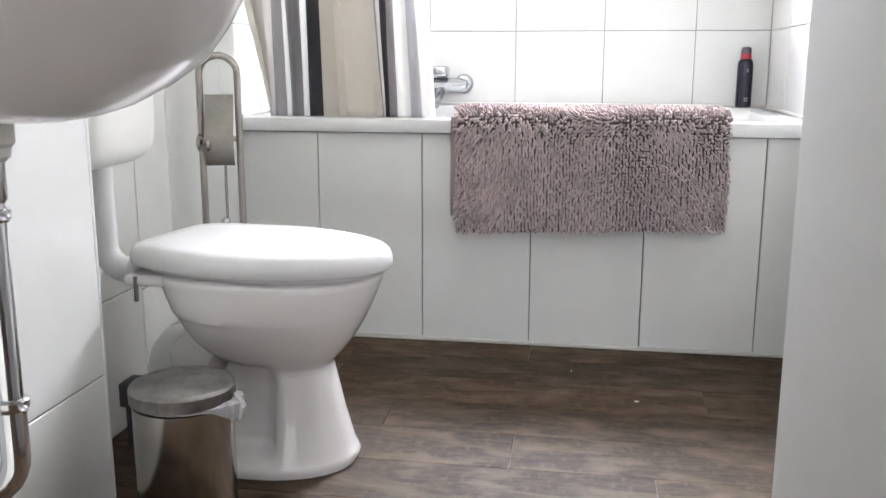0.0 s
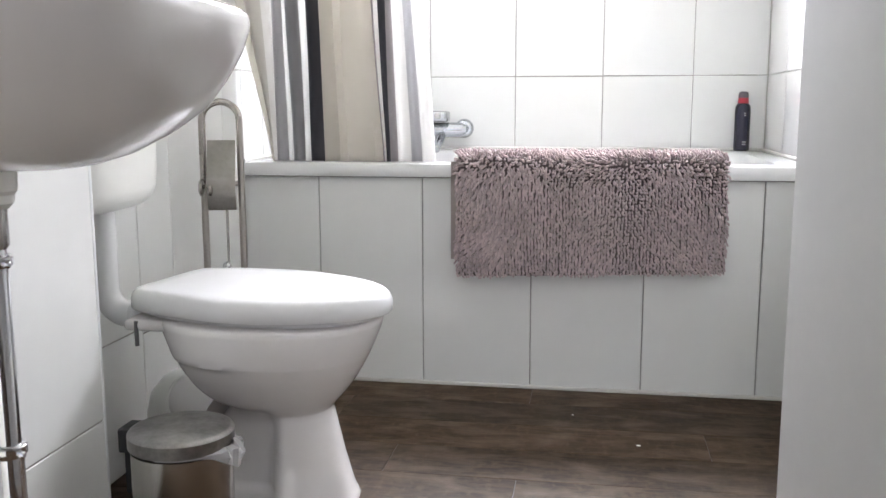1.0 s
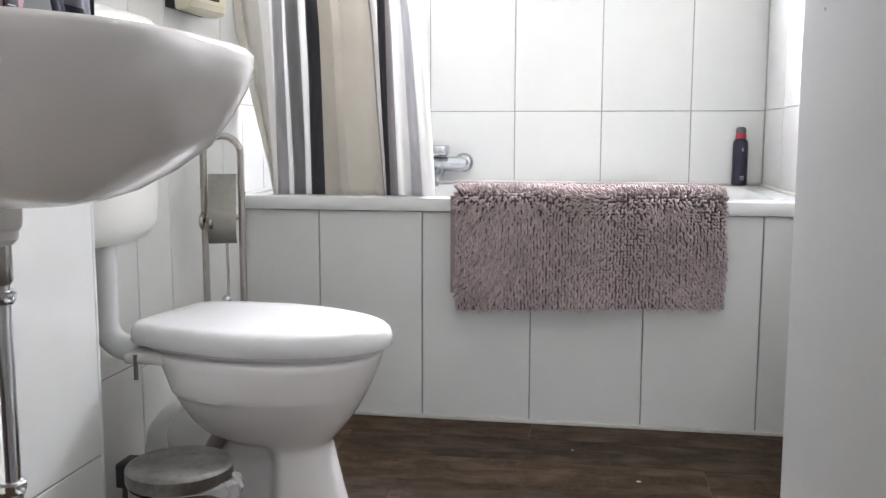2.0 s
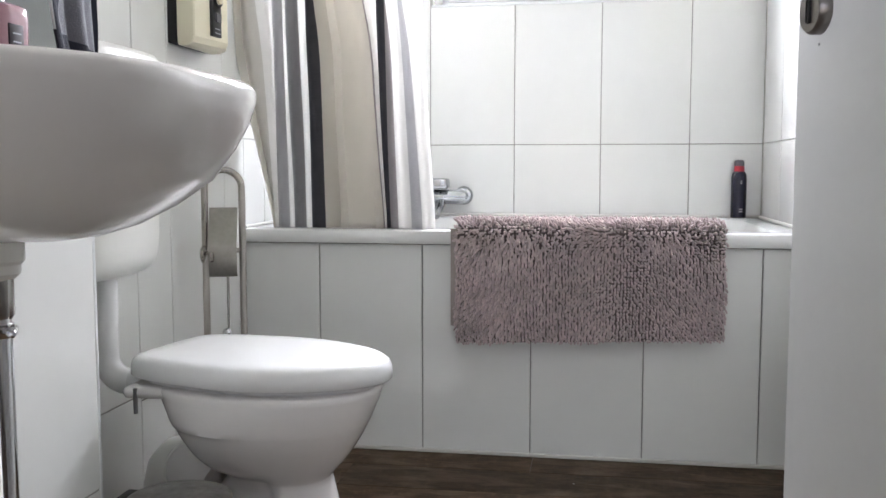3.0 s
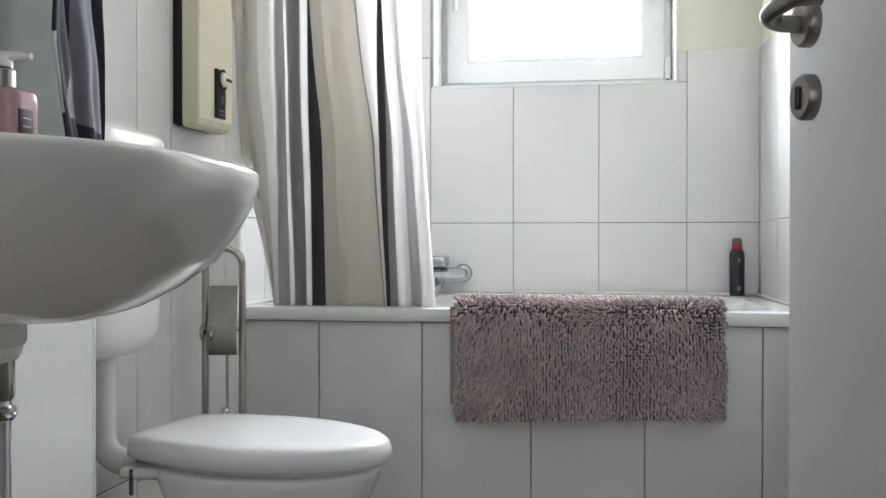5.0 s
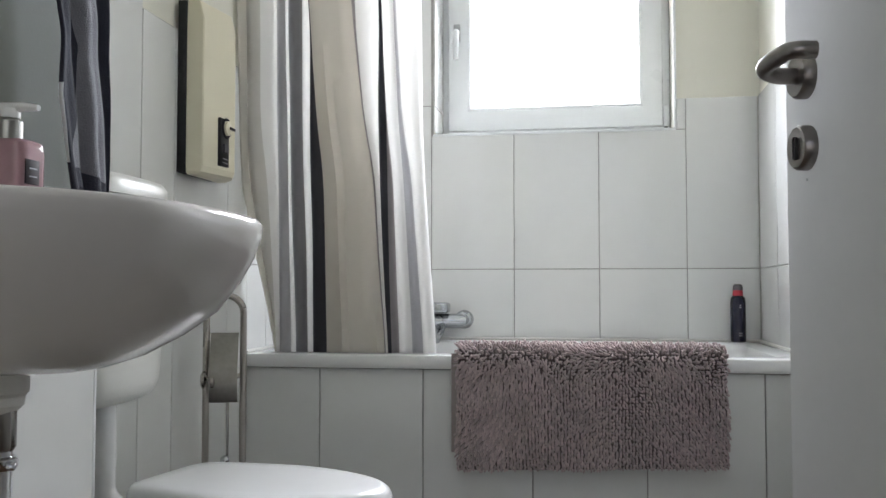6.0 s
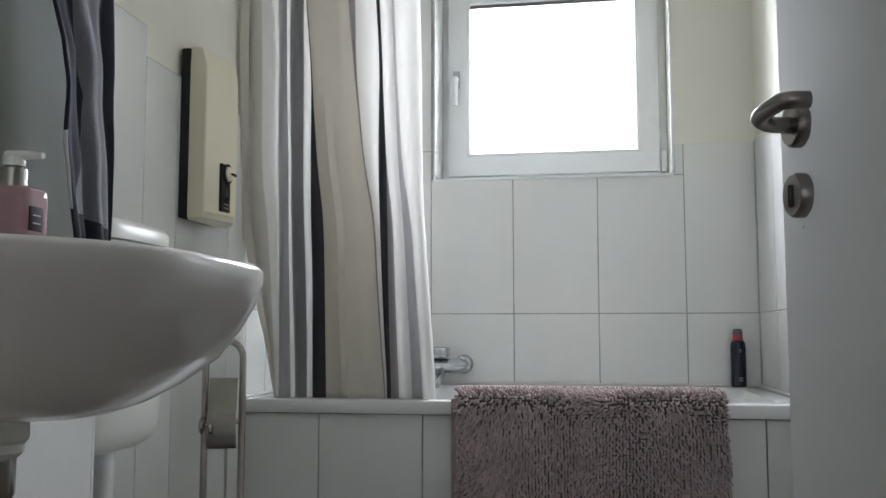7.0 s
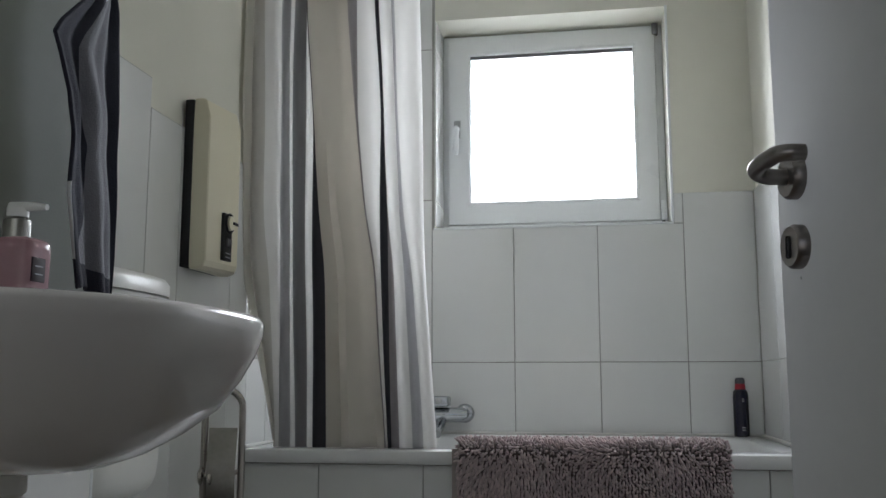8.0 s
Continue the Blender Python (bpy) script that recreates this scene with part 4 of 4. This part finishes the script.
# ---- bath mat over the rim ----
mat_thing = thing("bath_mat", (0.275, YP - 0.03, RIM), "mauve-grey chenille bath mat hung folded over the bath rim", "bath mat")
MX0, MX1 = -0.078, 0.627


def drape(u, v):
    """The mat's line at the share u of its width: v metres along it from its front hem, over the rim to the inside; gives y, z and the normal."""
    zh, y0, r = 0.322 + 0.026 * u, by0 - 0.012, 0.028
    rise = RIM - 0.008 - zh
    if v < rise:
        y, z, ny, nz = y0 - 0.004 * math.sin(v * 9 + 4 * u), zh + v, -1, 0
    elif v < rise + r * math.pi / 2:
        a = (v - rise) / r
        y, z, ny, nz = y0 + r - r * math.cos(a), RIM - 0.008 + r * math.sin(a), -math.cos(a), math.sin(a)
    else:
        d = v - rise - r * math.pi / 2
        y, z, ny, nz = y0 + r + d, RIM - 0.008 + r, 0, 1
        if d > 0.05:
            e = d - 0.05
            y, z, ny, nz = y0 + r + 0.05 + min(e, 0.015), RIM + 0.020 - max(0, e - 0.012), 0.7, 0.7
    return y, z, ny, nz


LEN = RIM - 0.008 - 0.322 + 0.0346 + 0.05
bm = bmesh.new()
rings = []
NVV = 40
for k in range(NVV + 1):
    v = (LEN + 0.16) * k / NVV
    ring = []
    for i in range(25):
        y, z, _, _ = drape(i / 24, v)
        ring.append((MX0 + (MX1 - MX0) * i / 24, y, z))
    rings.append(ring)
loft(bm, rings, False, False, closed=False)
bk = part("backing", bm, MATSHADE, mat_thing, "mat ground coloured dark for the shade between tufts")
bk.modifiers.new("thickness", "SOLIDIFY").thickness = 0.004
bm = bmesh.new()
box(bm, MX0 - 0.020, MX0 + 0.3, by0 - 0.007, by0 - 0.003, 0.368, RIM + 0.006, bevel=0.0015)
part("under_layer", bm, MATCLOTH, mat_thing, "folded under layer of the mat")
verts, faces = [], []
rng = random.Random(11)
PITCH = 0.0084
nu, nv = int((MX1 - MX0) / PITCH), int((LEN + 0.03) / PITCH)
for iv in range(nv + 1):
    for iu in range(nu + 1):
        share = iu / nu
        u = MX0 + (MX1 - MX0) * share + rng.uniform(-0.0014, 0.0014) + 0.003 * noise.noise(Vector((iu * 0.07, iv * 0.09, 4)))
        v = 0.004 + (LEN + 0.02) * iv / nv + rng.uniform(-0.0014, 0.0014) + 0.003 * noise.noise(Vector((iu * 0.08, iv * 0.07, 9)))
        y, z, ny, nz = drape(share, v)
        base = Vector((u, y, z))
        up = Vector((0, ny, nz))
        # the strands lie in swirls, wilder towards the fold over the rim and at the left
        wild = 0.30 + 0.80 * ease(v, 0.16, 0.30) + 0.35 * ease(1 - share, 0.7, 1.0)
        f1 = noise.noise(Vector((u * 7, v * 8, 1.5)))
        f2 = noise.noise(Vector((u * 7, v * 8, 7.5)))
        loose = 0.14 + 0.34 * ease(v, 0.22, 0.29)
        lie = Vector((0.95 * wild * f1 + rng.uniform(-loose, loose), 0, 0)) + Vector((0, nz, -ny)) * (max(0.0, 0.25 - v * 8) - 0.16 + 0.85 * wild * f2 + rng.uniform(-loose, loose))
        tip = base + (up * 0.8 + lie * 0.9).normalized() * (0.0195 + 0.003 * wild + rng.uniform(-0.003, 0.004))
        d = (tip - base)
        dn = d.normalized()
        s = dn.orthogonal().normalized()
        t2 = dn.cross(s)
        bend = Vector((0, 0, -0.004))
        rad = 0.0032 + rng.uniform(-0.0005, 0.0005)
        o = len(verts)
        for f, k in ((0.0, 0.7), (0.4, 1.0), (0.8, 1.02), (0.96, 0.62)):
            c = base + d * f + bend * f * f
            verts += [c + rad * k * (math.cos(a) * s + math.sin(a) * t2) for a in (0, 1.0472, 2.0944, 3.1416, 4.1888, 5.236)]
        verts.append(base + d * 1.02 + bend)
        for ring in range(3):
            a0 = o + ring * 6
            faces += [(a0 + i, a0 + (i + 1) % 6, a0 + 6 + (i + 1) % 6, a0 + 6 + i) for i in range(6)]
        faces += [(o + 18 + i, o + 18 + (i + 1) % 6, o + 24) for i in range(6)]
org = ORIGIN[mat_thing.name]
me = bpy.data.meshes.new("shag_surface")
me.from_pydata([p - org for p in verts], [], faces)
me.materials.append(TUFT)
me.shade_smooth()
pile = new("shag_surface", me)
pile.parent = mat_thing
tagged(pile, "mauve-grey chenille shag", kind="stuff")

# ---- specks on the floor ----
for x, y, s in ((0.404, -1.183, 0.006), (0.247, -0.99, 0.003)):
    bm = bmesh.new()
    bmesh.ops.create_icosphere(bm, subdivisions=2, radius=s, matrix=Matrix.LocRotScale((x, y, s * 0.25), None, (1.0, 0.5, 0.25)))
    single("crumb", bm, CRUMB, "tiny white crumb lying on the floor", "crumb", group="crumbs on the floor")

# ---- tiles and planks ----
ROWS_Z = [0.0, 0.283, 0.884, 1.486, 2.088, ZC - 0.004]
G = [-0.298 + T * k for k in range(5)]
tiled(wall_back, "y", [G[0], G[1], G[2], G[3]], [0.30, 0.884, 1.375], 0.0, -1)
tiled(wall_back, "y", [G[3], XR], [0.30, 0.884, 1.486], 0.0, -1)
tile(wall_back, "y", WX1 + 0.007, G[3] - J, 1.375 + J, 1.486 - J, 0.0, -1)
tiled(wall_back, "y", [XL, -0.601, G[0]], [0.30, 0.884, 1.486, 2.074, ZC - 0.004], 0.0, -1)
# the tiled left cheek of the window opening
for z0, z1 in ((1.39, 1.486), (1.486, 2.074), (2.074, WZ1 - 0.002)):
    tile(wall_back, "x", 0.004, yw + 0.018, z0 + J, z1 - J, WX0 + 0.004, 1, thick=0.006)
LY = [-1.414, -1.250, -0.925, -0.784]
tiled(wall_left, "x", LY, [0.0, 0.283, 0.884, 1.440], XL, 1)
tiled(wall_left, "x", [-0.784, -0.622, -0.319, -0.002], [0.30, 0.884, 1.486, 2.074, ZC - 0.004], XL, 1)
tiled(wall_left, "x", [-1.834, -1.717, -1.414], [0.0, 0.297, 0.90, 1.51], XL, 1)
tiled(wall_right, "x", [YD] + [-0.002 - T * k for k in range(9, -1, -1)], [0.0, 0.283, 0.884, 1.486], XR, -1)
tiled(wall_basin, "x", [YD, -2.740, -2.437, -2.134, -1.831], [0.0, 0.240, 0.838], XN, 1)
tiled(panel, "y", [XL, -0.479, -0.182, 0.121, 0.425, 0.728, XR], [0.008, 0.59], YP, -1)

PW = 0.168
ROW0 = -1.420
PLANK = {}
ENDS = {0: 0.138, 1: -0.155, 2: 0.562, 3: 0.85, 4: 0.13, -1: 0.422, -2: 0.06, -3: -0.2}
for k in range(-25, 9):
    y0, y1 = ROW0 - PW + PW * k, ROW0 + PW * k
    if y0 > -0.02:
        continue
    e = ENDS.get(k, (0.37 * k) % 1.2)
    cuts = [-1.19] + sorted(e + 1.2 * q for q in range(-3, 4) if -1.1 < e + 1.2 * q < 1.55) + [1.59]
    for a, b in zip(cuts, cuts[1:]):
        key = round(b - a, 3)
        if key not in PLANK:
            w, h, c = key / 2 - 0.0007, PW / 2 - 0.0005, 0.0011
            pts = [(sx * (w - i), sy * (h - i), z) for i, z in ((0, -0.0025), (0, -0.0006), (c, 0)) for sx, sy in ((-1, -1), (1, -1), (1, 1), (-1, 1))]
            fs = [(3, 2, 1, 0), (8, 9, 10, 11)] + [(q + i, q + (i + 1) % 4, q + 4 + (i + 1) % 4, q + 4 + i) for q in (0, 4) for i in range(4)]
            me = bpy.data.meshes.new("plank")
            me.from_pydata(pts, [], fs)
            me.materials.append(WOOD)
            PLANK[key] = me
        ob = new("plank", PLANK[key])
        ob.parent = floor
        ob.location = ((a + b) / 2, (y0 + y1) / 2, 0)
